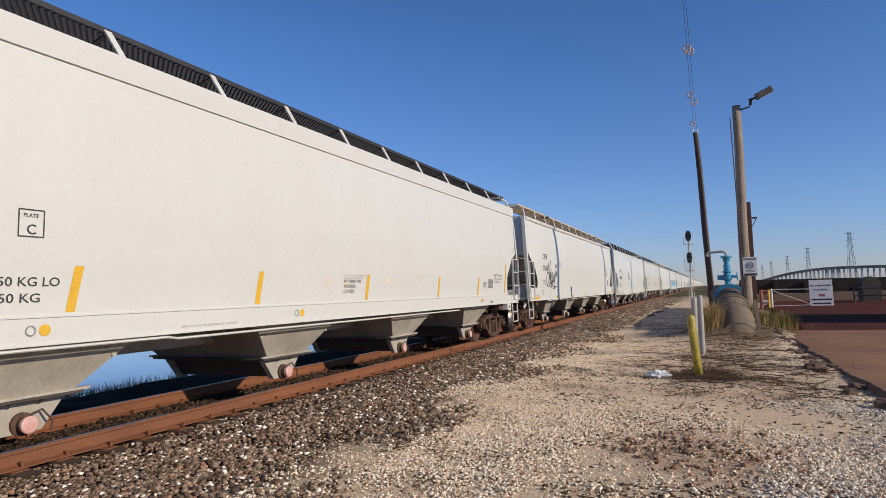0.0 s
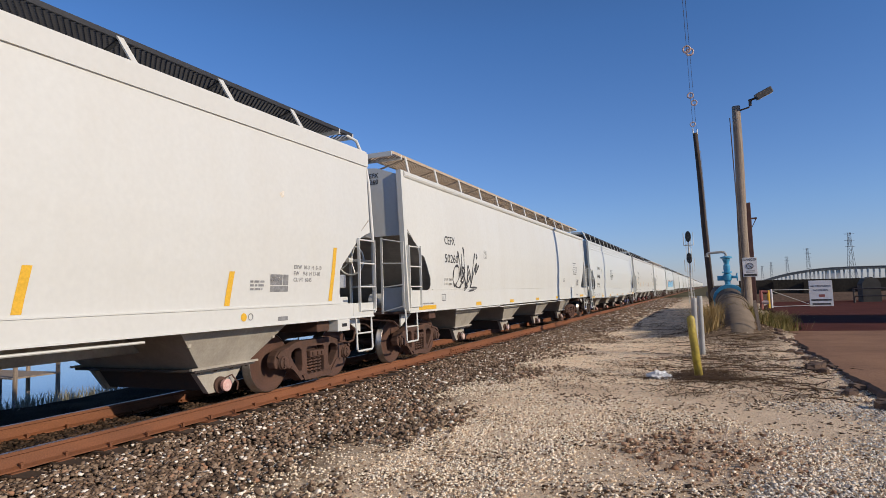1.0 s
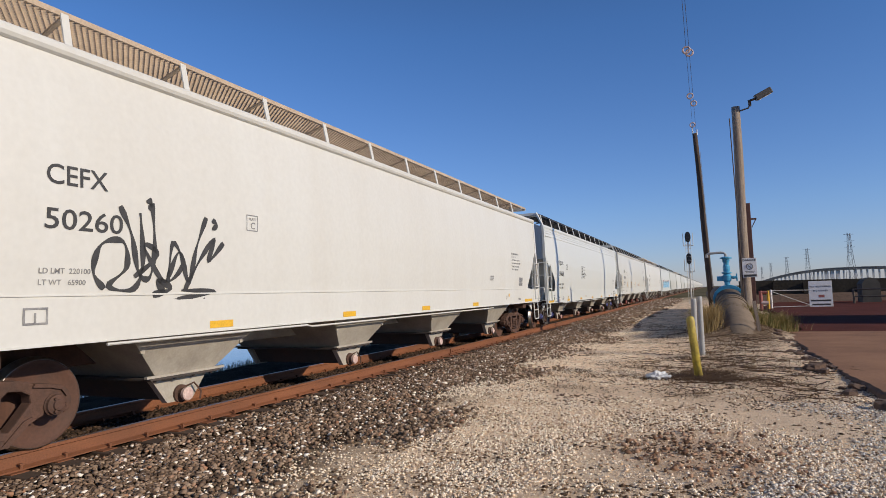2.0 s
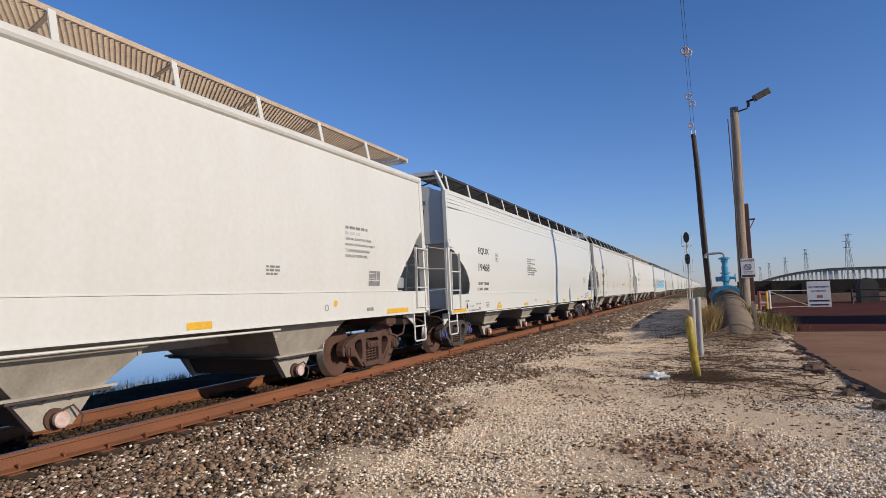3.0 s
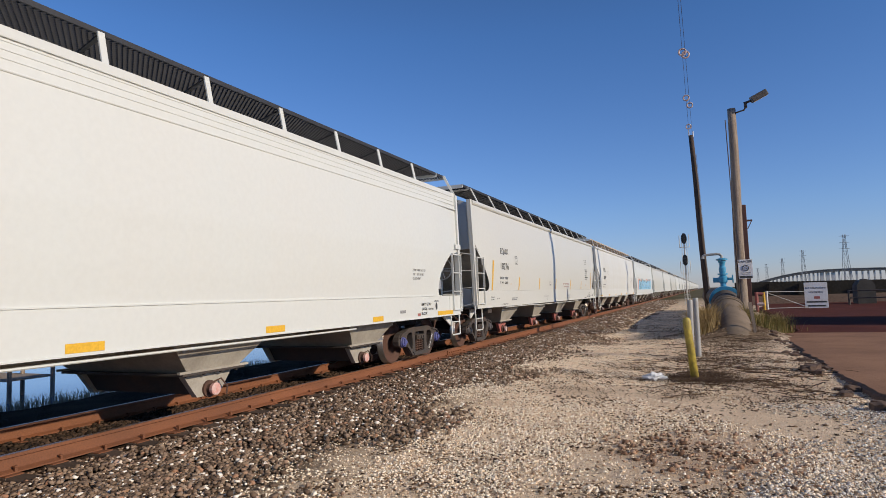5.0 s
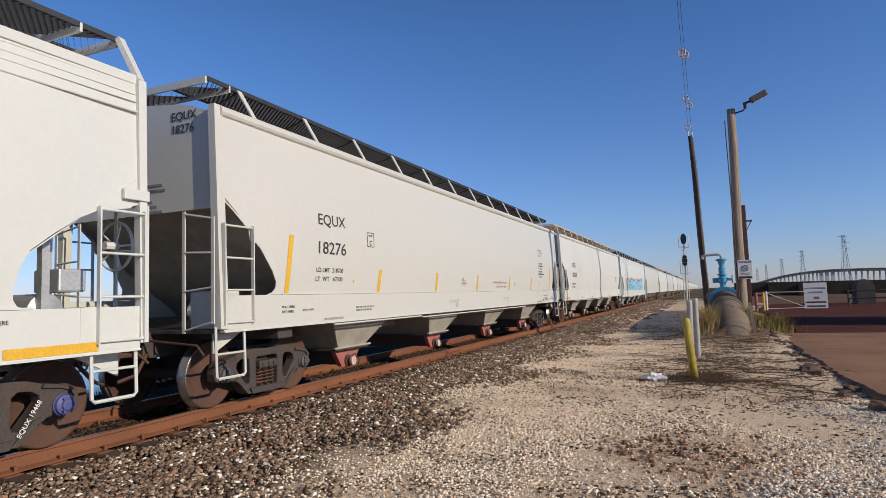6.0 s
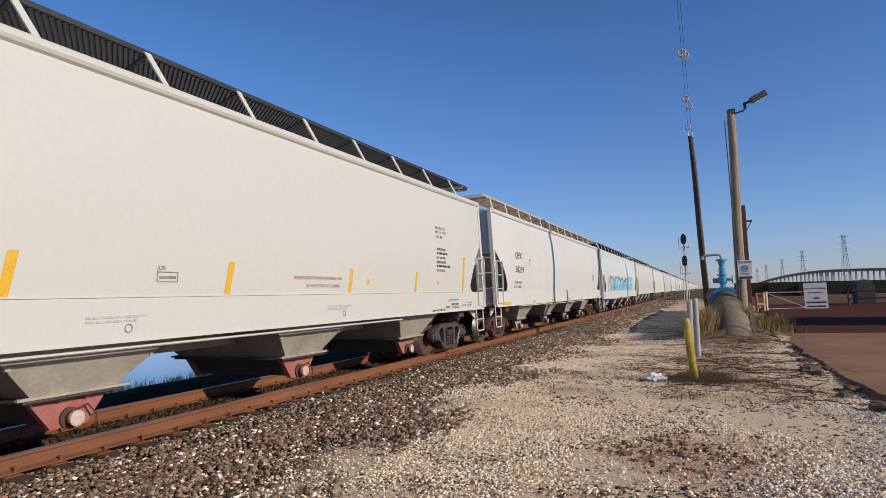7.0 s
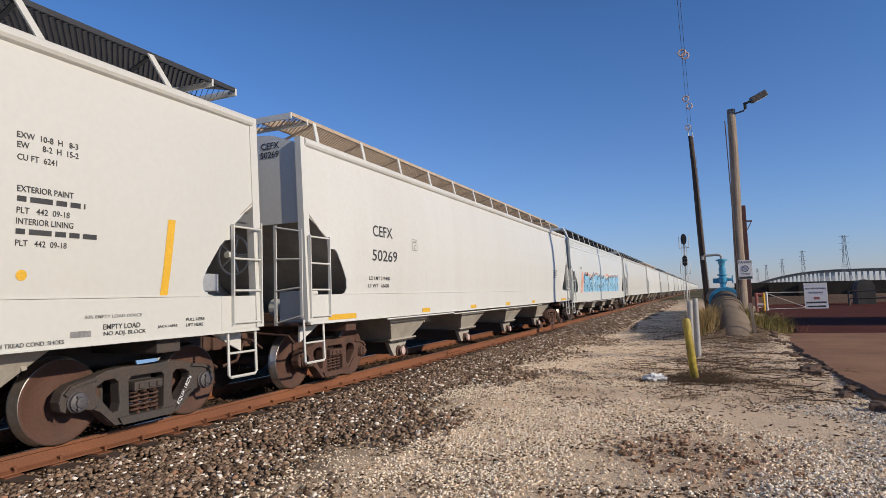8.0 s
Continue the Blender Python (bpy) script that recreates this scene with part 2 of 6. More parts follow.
def tube(bm, pts, r, n=8):
    """A round bar along a path of points."""
    pts = [Vector(p) for p in pts]
    rings = []
    u = None
    for i, p in enumerate(pts):
        d = (pts[min(i + 1, len(pts) - 1)] - pts[max(i - 1, 0)]).normalized()
        u = d.orthogonal().normalized() if u is None else (u - d * u.dot(d)).normalized()
        w = d.cross(u)
        rr = r[i] if isinstance(r, (list, tuple)) else r
        rings.append([bm.verts.new(p + u * (rr * math.cos(2 * math.pi * k / n)) + w * (rr * math.sin(2 * math.pi * k / n))) for k in range(n)])
    for a, b in zip(rings, rings[1:]):
        for k in range(n):
            bm.faces.new((a[k], a[(k + 1) % n], b[(k + 1) % n], b[k]))
    bm.faces.new(list(reversed(rings[0])))
    bm.faces.new(rings[-1])
    return bm


def prism(bm, pts, x0, x1):
    """A polygon of (y, z) drawn out from x0 to x1."""
    a = [bm.verts.new((x0, y, z)) for y, z in pts]
    b = [bm.verts.new((x1, y, z)) for y, z in pts]
    fs = [bm.faces.new(a), bm.faces.new(list(reversed(b)))]
    for i in range(len(pts)):
        j = (i + 1) % len(pts)
        fs.append(bm.faces.new((a[j], a[i], b[i], b[j])))
    bmesh.ops.recalc_face_normals(bm, faces=fs)
    return bm


def lerp(tab, z):
    """Piecewise linear value of a table of (z, value)."""
    if z <= tab[0][0]:
        return tab[0][1]
    for (a, u), (b, v) in zip(tab, tab[1:]):
        if z <= b:
            return u + (v - u) * (z - a) / (b - a)
    return tab[-1][1]


# ---------------------------------------------------------------- ground
XC, RT = -7.30, 0.155                    # middle of the track; height of the rail's head
rng = np.random.default_rng(5)


def ground_z(x, y):
    z = 0.025 * math.sin(x * 0.9 + y * 0.35) + 0.02 * math.sin(y * 0.7 - x * 0.4)
    z += 0.05 * noise.noise((x * 0.5, y * 0.5, 3)) + 0.02 * noise.noise((x * 2.2, y * 2.2, 9))
    near = max(0.0, 1 - abs(x - XC) / 2.6)
    z = z * (1 - min(1, near * 2)) - 0.075 * min(1, near * 2)
    z += (0.50 + 0.15 * noise.noise((x * 3, y * 3, 2))) * math.exp(-((x - 0.7) ** 2) / 1.1 - ((y - 21.4) ** 2) / 4.0)
    far = max(0.0, min(1.0, (math.hypot(x, y) - 40) / 60))
    z *= 1 - far
    if x < -10.5:
        z += -1.25 * min(1, (-10.5 - x) / 5.5)
    if x < -18.5:
        z -= min(4.0, (-18.5 - x) * 0.3)
    return z


def axis_steps(lo, hi, fine_lo, fine_hi, step, grow=1.35):
    a = list(np.arange(fine_lo, fine_hi + 1e-6, step))
    d = step
    while a[-1] < hi:
        d *= grow
        a.append(min(hi, a[-1] + d))
    d = step
    while a[0] > lo:
        d *= grow
        a.insert(0, max(lo, a[0] - d))
    return a


def make_ground():
    xs = axis_steps(-4500, 4500, -12, 6, 0.25)
    ys = axis_steps(-900, 4800, 0, 34, 0.25)
    vs = [(x, y, ground_z(x, y)) for y in ys for x in xs]
    w = len(xs)
    fs = [(j * w + i, j * w + i + 1, (j + 1) * w + i + 1, (j + 1) * w + i) for j in range(len(ys) - 1) for i in range(w - 1)]
    me = bpy.data.meshes.new("ground")
    me.from_pydata(vs, [], fs)
    me.polygons.foreach_set("use_smooth", [True] * len(fs))
    m = bpy.data.materials.new("sandy_gravel_ground")
    m.use_nodes = True
    nt = m.node_tree
    L = nt.links.new
    b = nt.nodes["Principled BSDF"]
    b.inputs["Roughness"].default_value = 0.95
    b.inputs["Specular IOR Level"].default_value = 0.03
    g = nt.nodes.new("ShaderNodeNewGeometry")
    sep = nt.nodes.new("ShaderNodeSeparateXYZ")
    L(g.outputs["Position"], sep.inputs[0])

    def noisy(scale, detail=5, rough=0.6):
        n = nt.nodes.new("ShaderNodeTexNoise")
        n.inputs["Scale"].default_value, n.inputs["Detail"].default_value, n.inputs["Roughness"].default_value = scale, detail, rough
        L(g.outputs["Position"], n.inputs["Vector"])
        return n.outputs["Fac"]

    def ranged(v, a, c, lo=0.0, hi=1.0):
        r = nt.nodes.new("ShaderNodeMapRange")
        r.inputs["From Min"].default_value, r.inputs["From Max"].default_value = a, c
        r.inputs["To Min"].default_value, r.inputs["To Max"].default_value = lo, hi
        L(v, r.inputs["Value"])
        return r.outputs[0]

    def mixed(f, a, c):
        x = nt.nodes.new("ShaderNodeMix")
        x.data_type = "RGBA"
        L(f, x.inputs["Factor"])
        for s, v in (("A", a), ("B", c)):
            if isinstance(v, tuple):
                x.inputs[s].default_value = (*v, 1)
            else:
                L(v, x.inputs[s])
        return x.outputs["Result"]

    def math_(op, a, c):
        x = nt.nodes.new("ShaderNodeMath")
        x.operation = op
        for i, v in enumerate((a, c)):
            if isinstance(v, (int, float)):
                x.inputs[i].default_value = v
            else:
                L(v, x.inputs[i])
        return x.outputs[0]

    sand = mixed(ranged(noisy(0.8), 0.35, 0.65), (0.91, 0.71, 0.515), (0.76, 0.565, 0.39))
    sand = mixed(ranged(noisy(42, 4), 0.52, 0.60), sand, (0.90, 0.76, 0.60))
    sand = mixed(ranged(noisy(52, 5, 0.7), 0.585, 0.65), sand, (0.25, 0.17, 0.115))
    ex = math_("ADD", sep.outputs["X"], 0.1)
    ey = math_("MULTIPLY", math_("SUBTRACT", sep.outputs["Y"], 6.4), 0.75)
    earth = math_("ADD", math_("ADD", math_("MULTIPLY", ex, ex), math_("MULTIPLY", ey, ey)), math_("MULTIPLY", math_("SUBTRACT", noisy(1.7), 0.5), 2.4))
    sand = mixed(ranged(earth, 1.0, 0.2, 0, 0.4), sand, mixed(ranged(noisy(14), 0.4, 0.6), (0.48, 0.29, 0.19), (0.30, 0.175, 0.115)))
    dirt = mixed(ranged(noisy(30, 4), 0.4, 0.62), (0.042, 0.027, 0.019), (0.10, 0.067, 0.047))
    wob = math_("MULTIPLY", math_("SUBTRACT", noisy(0.9), 0.5), 2.2)
    edge = ranged(math_("ADD", sep.outputs["X"], wob), -4.2, -3.1)
    col = mixed(edge, dirt, sand)
    patch = math_("MULTIPLY", ranged(noisy(1.1, 6, 0.7), 0.46, 0.58, 0, 0.8), ranged(sep.outputs["Y"], 18, 24))
    col = mixed(math_("MULTIPLY", patch, edge), col, (0.36, 0.27, 0.19))
    dx = math_("MULTIPLY", math_("SUBTRACT", sep.outputs["X"], 0.7), 0.75)
    dy = math_("MULTIPLY", math_("SUBTRACT", sep.outputs["Y"], 21.6), 0.33)
    rad = math_("ADD", math_("ADD", math_("MULTIPLY", dx, dx), math_("MULTIPLY", dy, dy)), wob)
    col = mixed(ranged(rad, 2.0, 0.7), col, mixed(ranged(noisy(9), 0.4, 0.6), (0.34, 0.245, 0.165), (0.18, 0.13, 0.09)))
    leafy = ranged(noisy(1.3, 6, 0.7), 0.54, 0.65, 0, 0.45)
    strip = math_("MULTIPLY", ranged(sep.outputs["X"], -1.6, 0.2), ranged(sep.outputs["Y"], 7, 12))
    col = mixed(math_("MULTIPLY", leafy, strip), col, (0.115, 0.078, 0.055))
    away = ranged(math_("ADD", sep.outputs["Y"], math_("MULTIPLY", math_("ABSOLUTE", sep.outputs["X"], 0), 0.6)), 60, 110)
    col = mixed(away, col, mixed(ranged(noisy(0.05), 0.4, 0.6), (0.09, 0.085, 0.05), (0.14, 0.12, 0.08)))
    # near-black soil past the far rail: the train's deep shade put into the colour
    bank_shade = ranged(sep.outputs["X"], -8.2, -9.2)
    col = mixed(bank_shade, col, mixed(ranged(noisy(1.5), 0.4, 0.62), (0.014, 0.012, 0.009), (0.03, 0.026, 0.018)))
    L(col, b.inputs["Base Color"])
    bp = nt.nodes.new("ShaderNodeBump")
    bp.inputs["Strength"].default_value, bp.inputs["Distance"].default_value = 1.0, 0.03
    L(noisy(55, 5, 0.75), bp.inputs["Height"])
    L(bp.outputs[0], b.inputs["Normal"])
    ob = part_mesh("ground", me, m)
    tagged(ob, "sandy gravel ground with dirt beside the railway, darkened beyond it for the train's shade", "ground", kind="structure")


make_ground()


def make_water():
    bm = bmesh.new()
    vs = [bm.verts.new(p) for p in ((-4400, -850, -1.36), (-18, -850, -1.36), (-18, 4700, -1.36), (-4400, 4700, -1.36))]
    bm.faces.new(vs)
    m = material("bay_water", (0.06, 0.13, 0.24), 0.12, 0, (0.05, 0.11, 0.20), 0.05, 0.5, 1, 0.05, 0.25, 2.5)
    tagged(part("water", bm, m), "rippled blue bay water behind the railway", "water", kind="structure")


make_water()


# ---------------------------------------------------------------- railway track
def rail_profile():
    return [(-0.075, -0.186), (0.075, -0.186), (0.075, -0.174), (0.012, -0.150), (0.009, -0.045), (0.036, -0.034), (0.037, -0.006),
            (0.030, 0.0), (-0.030, 0.0), (-0.037, -0.006), (-0.036, -0.034), (-0.009, -0.045), (-0.012, -0.150), (-0.075, -0.174)]


def make_track():
    track = thing("railway_track", "rusty railway track on wooden ties in ballast", "railway track", pose(XC, 0, RT), kind="structure")
    for side in (-1, 1):
        bm = bmesh.new()
        pr = rail_profile()
        ys = (-150, -20, 0, 10, 30, 80, 1500)
        rings = [[bm.verts.new((side * 0.755 + x, y, z)) for x, z in pr] for y in ys]
        for a, b in zip(rings, rings[1:]):
            for i in range(len(pr)):
                j = (i + 1) % len(pr)
                f = bm.faces.new((a[i], a[j], b[j], b[i]))
                f.material_index = 1 if i == 7 else 0
        bmesh.ops.recalc_face_normals(bm, faces=bm.faces)
        r = part("rail", bm, RAILMAT, track, "rust-brown steel rail with a worn head")
        r.data.materials.append(RAILTOP)
    tie = bmesh.new()
    box(tie, -1.3, 1.3, -0.11, 0.11, -0.40, -0.198, 0.012)
    tie_me = bpy.data.meshes.new("tie")
    tie.to_mesh(tie_me)
    tie.free()
    tie_me.materials.append(WOOD_TIE)
    plate = bmesh.new()
    box(plate, -0.17, 0.17, -0.09, 0.09, -0.197, -0.1865)
    plate_me = bpy.data.meshes.new("tie_plate")
    plate.to_mesh(plate_me)
    plate.free()
    plate_me.materials.append(RAILMAT)
    spike = bmesh.new()
    box(spike, -0.012, 0.012, -0.012, 0.012, -0.19, -0.150)
    box(spike, -0.032, 0.016, -0.018, 0.018, -0.152, -0.136, 0.004)
    spike_me = bpy.data.meshes.new("spike")
    spike.to_mesh(spike_me)
    spike.free()
    spike_me.materials.append(RAILMAT)
    for i in range(70):
        y = 0.9 + i * 0.5
        t = part_mesh("tie", tie_me, None, track, m=pose(random.uniform(-0.05, 0.05), y + random.uniform(-0.03, 0.03), random.uniform(-0.012, 0.004), 0, 0, random.uniform(-0.8, 0.8)))
        for side in (-1, 1):
            part_mesh("tie_plate", plate_me, None, t, m=pose(side * 0.755, 0, 0))
            if i < 46:
                for s2 in (-1, 1):
                    part_mesh("spike", spike_me, None, t, m=pose(side * 0.755 + s2 * 0.095, s2 * 0.05, random.uniform(0, 0.02), 0, 0, 0 if s2 > 0 else 180))
    bm = bmesh.new()
    for i in range(900):
        y = 0.9 + (70 + i) * 0.5
        box(bm, -1.3, 1.3, y - 0.11, y + 0.11, -0.40, -0.198)
    tagged(part("far_ties", bm, WOOD_TIE, track), kind="stuff")
    bm = bmesh.new()
    box(bm, 0.772, 0.800, 15.2, 16.15, -0.15, -0.035, 0.006)
    for k in range(6):
        rod(bm, (0.795, 15.28 + k * 0.158, -0.09), (0.835, 15.28 + k * 0.158, -0.09), 0.018, 6)
    part("joint_bar", bm, RAILMAT, track)


make_track()

# ---------------------------------------------------------------- hopper cars
PROFILE = [(1.05, 1.565), (1.5, 1.575), (1.9, 1.605), (2.5, 1.626), (3.0, 1.610), (3.5, 1.560), (3.9, 1.490), (4.15, 1.44)]
LEN, SHORT = 20.0, 19.62                 # body lengths; the cream car is a little shorter
OPENINGS = {
    "B": [(1.55, 1.00), (1.58, 1.10), (1.65, 1.15), (1.80, 1.14), (2.00, 1.03), (2.26, 0.88), (2.31, 0.82), (2.32, 0.64), (2.50, 0.60), (2.84, 0.12)],
    "D": [(1.56, 0.93), (1.585, 1.03), (1.64, 1.10), (1.73, 1.12), (1.90, 1.03), (2.20, 0.80), (2.28, 0.71), (2.30, 0.60), (2.46, 0.57), (2.84, 0.12)],
    "C": [(1.42, 1.10), (1.445, 1.22), (1.50, 1.31), (1.60, 1.35), (1.71, 1.345), (1.86, 1.27), (2.03, 1.13), (2.20, 0.93), (2.33, 0.72), (2.47, 0.53), (2.56, 0.40), (2.595, 0.12)],
    "A": [(1.36, 1.15), (1.42, 1.24), (1.70, 1.22), (1.86, 1.12), (2.10, 0.85), (2.40, 0.52), (2.52, 0.42), (2.60, 0.10)],
}
REAR_OPENINGS = {
    "B": [(1.555, 1.36), (1.58, 1.41), (1.66, 1.44), (1.74, 1.41), (1.87, 1.28), (2.12, 1.06), (2.26, 0.86), (2.40, 0.69), (2.64, 0.45), (2.89, 0.12)],
    "C": [(1.45, 1.28), (1.48, 1.38), (1.54, 1.42), (1.63, 1.425), (1.83, 1.38), (2.00, 1.29), (2.18, 1.06), (2.36, 0.79), (2.45, 0.60), (2.53, 0.19), (2.58, 0.12)],
    "A": [(1.39, 1.08), (1.43, 1.16), (1.52, 1.19), (1.90, 1.19), (2.02, 1.09), (2.21, 0.85), (2.40, 0.62), (2.53, 0.40), (2.64, 0.12)],
    "D": OPENINGS["D"],
}
STYLE = {   # paint, ridge height, sill bottom, height of the line under the eave, colour of trucks
    "A": (PAINT_A, 1.34, 1.10, 3.90, IRON), "B": (PAINT_B, 1.55, 1.10, 3.96, IRON),
    "C": (PAINT_C, 1.45, 0.99, 3.64, IRON_DARK), "D": (PAINT_D, 1.55, 1.09, 3.96, IRON_DARK)}
HOPPERS = (-5.95, -1.98, 1.98, 5.95)      # from the middle of the car
TRUCKS = {"A": (1.49, 1.22), "B": (1.49, 1.63), "C": (1.50, 1.50), "D": (1.49, 1.49)}    # truck centres from the front and the rear end


def side_x(z, y=10.0):
    """Half width of the bowed side; it flattens towards the corner posts."""
    f = max(0.0, min(1.0, (min(y, LEN - y) - 0.12) / 1.5))
    f = f * f * (3 - 2 * f)
    flat = 1.578 - 0.036 * (z - 1.5)
    return flat + (lerp(PROFILE, z) - flat) * f


def body_side(kind, s):
    """One side sheet, bowed outward, cut away at both ends, with its thickness."""
    op = OPENINGS[kind]
    ridge = STYLE[kind][1]
    back = REAR_OPENINGS[kind]
    zs = sorted({ridge + 0.004, *[z for z, _ in op + back if z > ridge], 2.7, 2.95, 3.2, 3.45, 3.64, 3.80, 3.92, 4.02})
    cols = [0, 0.01, 0.02, 0.035, 0.05, 0.07, 0.09, 0.15, 0.3, 0.5, 0.7, 0.85, 0.91, 0.93, 0.95, 0.965, 0.98, 0.99, 1]
    bm = bmesh.new()
    outer, inner = [], []
    for z in zs:
        y0 = lerp(op, z) if z < op[-1][0] else 0.08
        y1 = lerp(back, z) if z < back[-1][0] else 0.08
        ro, ri = [], []
        for c in cols:
            y = y0 + (LEN - y0 - y1) * c
            ro.append(bm.verts.new((s * side_x(z, y), y, z)))
            ri.append(bm.verts.new((s * (side_x(z, y) - 0.012), y, z)))
        outer.append(ro)
        inner.append(ri)
    n, w = len(zs), len(cols)
    for j in range(n - 1):
        for i in range(w - 1):
            bm.faces.new((outer[j][i], outer[j][i + 1], outer[j + 1][i + 1], outer[j + 1][i])).smooth = True
            bm.faces.new((inner[j][i], inner[j + 1][i], inner[j + 1][i + 1], inner[j][i + 1]))
        for i in (0, w - 1):
            bm.faces.new((outer[j][i], outer[j + 1][i], inner[j + 1][i], inner[j][i]))
    for i in range(w - 1):
        for j in (0, n - 1):
            bm.faces.new((outer[j][i], outer[j][i + 1], inner[j][i + 1], inner[j][i]))
    bmesh.ops.recalc_face_normals(bm, faces=bm.faces)
    for e in bm.edges:
        if e.is_manifold and e.calc_face_angle(0) > 0.6:
            e.smooth = False
    return bm


def grating(bm, x0, x1, y0, y1, step, z, w=0.007):
    """Expanded metal: crossing strips, open between."""
    n = int((y1 - y0) / step)
    dx = x1 - x0
    for k in range(n + 1):
        y = y0 + k * step
        for d in (-1, 1):
            ya, yb = (y, y + dx * 0.8) if d > 0 else (y + dx * 0.8, y)
            if max(ya, yb) > y1 + 0.01:
                continue
            v = [bm.verts.new(q) for q in ((x0, ya, z - w), (x0, ya, z + w), (x1, yb, z + w), (x1, yb, z - w))]
            bm.faces.new(v)


def wheel_mesh():
    bm = bmesh.new()
    lathe(bm, [(-0.075, 0.06), (-0.075, 0.10), (-0.03, 0.14), (-0.035, 0.37), (-0.06, 0.40), (-0.07, 0.448), (-0.066, 0.457), (0.035, 0.462),
               (0.042, 0.485), (0.062, 0.485), (0.068, 0.46), (0.05, 0.40), (0.0, 0.37), (0.02, 0.14), (0.07, 0.10), (0.07, 0.06)], 40)
    for f in bm.faces:
        r = max(math.hypot(v.co.y, v.co.z) for v in f.verts)
        rm = min(math.hypot(v.co.y, v.co.z) for v in f.verts)
        f.material_index = 1 if rm > 0.445 and r < 0.49 else 0
        f.smooth = True
    me = bpy.data.meshes.new("wheel")
    bm.to_mesh(me)
    bm.free()
    me.materials.append(WHEELMAT)
    me.materials.append(TREAD)
    return me


def side_frame_mesh(s, mat_):
    """A cast side frame: one plate with rounded jaws over the bearings, two pear-shaped holes and a window for the springs."""
    half = [(0.0, 0.755), (0.34, 0.765), (0.53, 0.745), (0.68, 0.70), (0.84, 0.675), (0.97, 0.645), (1.05, 0.575), (1.08, 0.48), (1.06, 0.39), (1.00, 0.355),
            (0.985, 0.44), (0.94, 0.51), (0.85, 0.515), (0.80, 0.46), (0.785, 0.36), (0.70, 0.335), (0.62, 0.30), (0.52, 0.185), (0.43, 0.115), (0.0, 0.105)]
    outline = half + [(-y, z) for y, z in reversed(half[1:-1])]
    pear = [(0.385, 0.60), (0.44, 0.645), (0.56, 0.635), (0.645, 0.585), (0.655, 0.51), (0.60, 0.44), (0.51, 0.33), (0.45, 0.265), (0.39, 0.275), (0.37, 0.36)]
    window = [(-0.24, 0.22), (-0.21, 0.19), (0.21, 0.19), (0.24, 0.22), (0.25, 0.60), (0.21, 0.64), (-0.21, 0.64), (-0.25, 0.60)]
    bm = bmesh.new()
    edges = []
    for loop in (outline, pear, [(-y, z) for y, z in pear], window):
        vs = [bm.verts.new((s * 0.95, y, z)) for y, z in loop]
        edges += [bm.edges.new((vs[i], vs[(i + 1) % len(vs)])) for i in range(len(vs))]
    bmesh.ops.triangle_fill(bm, use_beauty=True, use_dissolve=False, edges=edges)
    r = bmesh.ops.extrude_face_region(bm, geom=bm.faces[:])
    bmesh.ops.translate(bm, verts=[g for g in r["geom"] if isinstance(g, bmesh.types.BMVert)], vec=(s * 0.145, 0, 0))
    bmesh.ops.recalc_face_normals(bm, faces=bm.faces)
    rim = [e for e in bm.edges if len(e.link_faces) == 2 and e.calc_face_angle(0) > 1.4 and abs(e.verts[0].co.x - s * 1.095) < 1e-4 and abs(e.verts[1].co.x - s * 1.095) < 1e-4]
    bmesh.ops.bevel(bm, geom=rim, offset=0.018, segments=2, affect="EDGES", profile=0.6)
    # raised flange along the lower chord and over the jaws
    for d in (-1, 1):
        prism(bm, [(d * y, z) for y, z in ((0.36, 0.13), (0.44, 0.125), (0.63, 0.31), (0.70, 0.345), (0.66, 0.375), (0.58, 0.345), (0.41, 0.17))], s * 1.09, s * 1.118)
        prism(bm, [(d * y, z) for y, z in ((0.66, 0.66), (0.84, 0.635), (0.95, 0.60), (1.0, 0.53), (1.04, 0.56), (0.965, 0.635), (0.84, 0.668), (0.68, 0.695))], s * 1.09, s * 1.125)
    prism(bm, [(-0.40, 0.20), (-0.35, 0.115), (0.35, 0.115), (0.40, 0.20)], s * 0.92, s * 1.13)
    box(bm, min(s * 0.80, s * 1.13), max(s * 0.80, s * 1.13), -0.20, 0.20, 0.465, 0.575, 0.02)
    for y in (-0.12, 0.02, 0.13):
        box(bm, min(s * 1.12, s * 1.15), max(s * 1.12, s * 1.15), y - 0.03, y + 0.03, 0.49, 0.55, 0.008)
    me = bpy.data.meshes.new("side_frame")
    bm.to_mesh(me)
    bm.free()
    me.materials.append(mat_)
    return me


def spring_mesh(s):
    bm = bmesh.new()
    for y in (-0.13, 0.0, 0.13):
        pts = [(s * 1.03 + 0.055 * math.cos(a), y + 0.055 * math.sin(a), 0.205 + 0.25 * a / (2 * math.pi * 5)) for a in np.linspace(0, 2 * math.pi * 5, 51)]
        tube(bm, pts, 0.015, 5)
    me = bpy.data.meshes.new("spring")
    bm.to_mesh(me)
    bm.free()
    me.materials.append(IRON)
    return me


def cap_mesh():
    bm = bmesh.new()
    lathe(bm, [(-0.05, 0.10), (0.02, 0.115), (0.03, 0.105), (0.06, 0.10), (0.075, 0.06), (0.095, 0.055), (0.10, 0.03)], 20)
    for k in range(3):
        a = k * 2 * math.pi / 3
        rod(bm, (0.05, 0.07 * math.cos(a), 0.07 * math.sin(a)), (0.095, 0.07 * math.cos(a), 0.07 * math.sin(a)), 0.016, 6)
    me = bpy.data.meshes.new("bearing_cap")
    bm.to_mesh(me)
    bm.free()
    return me


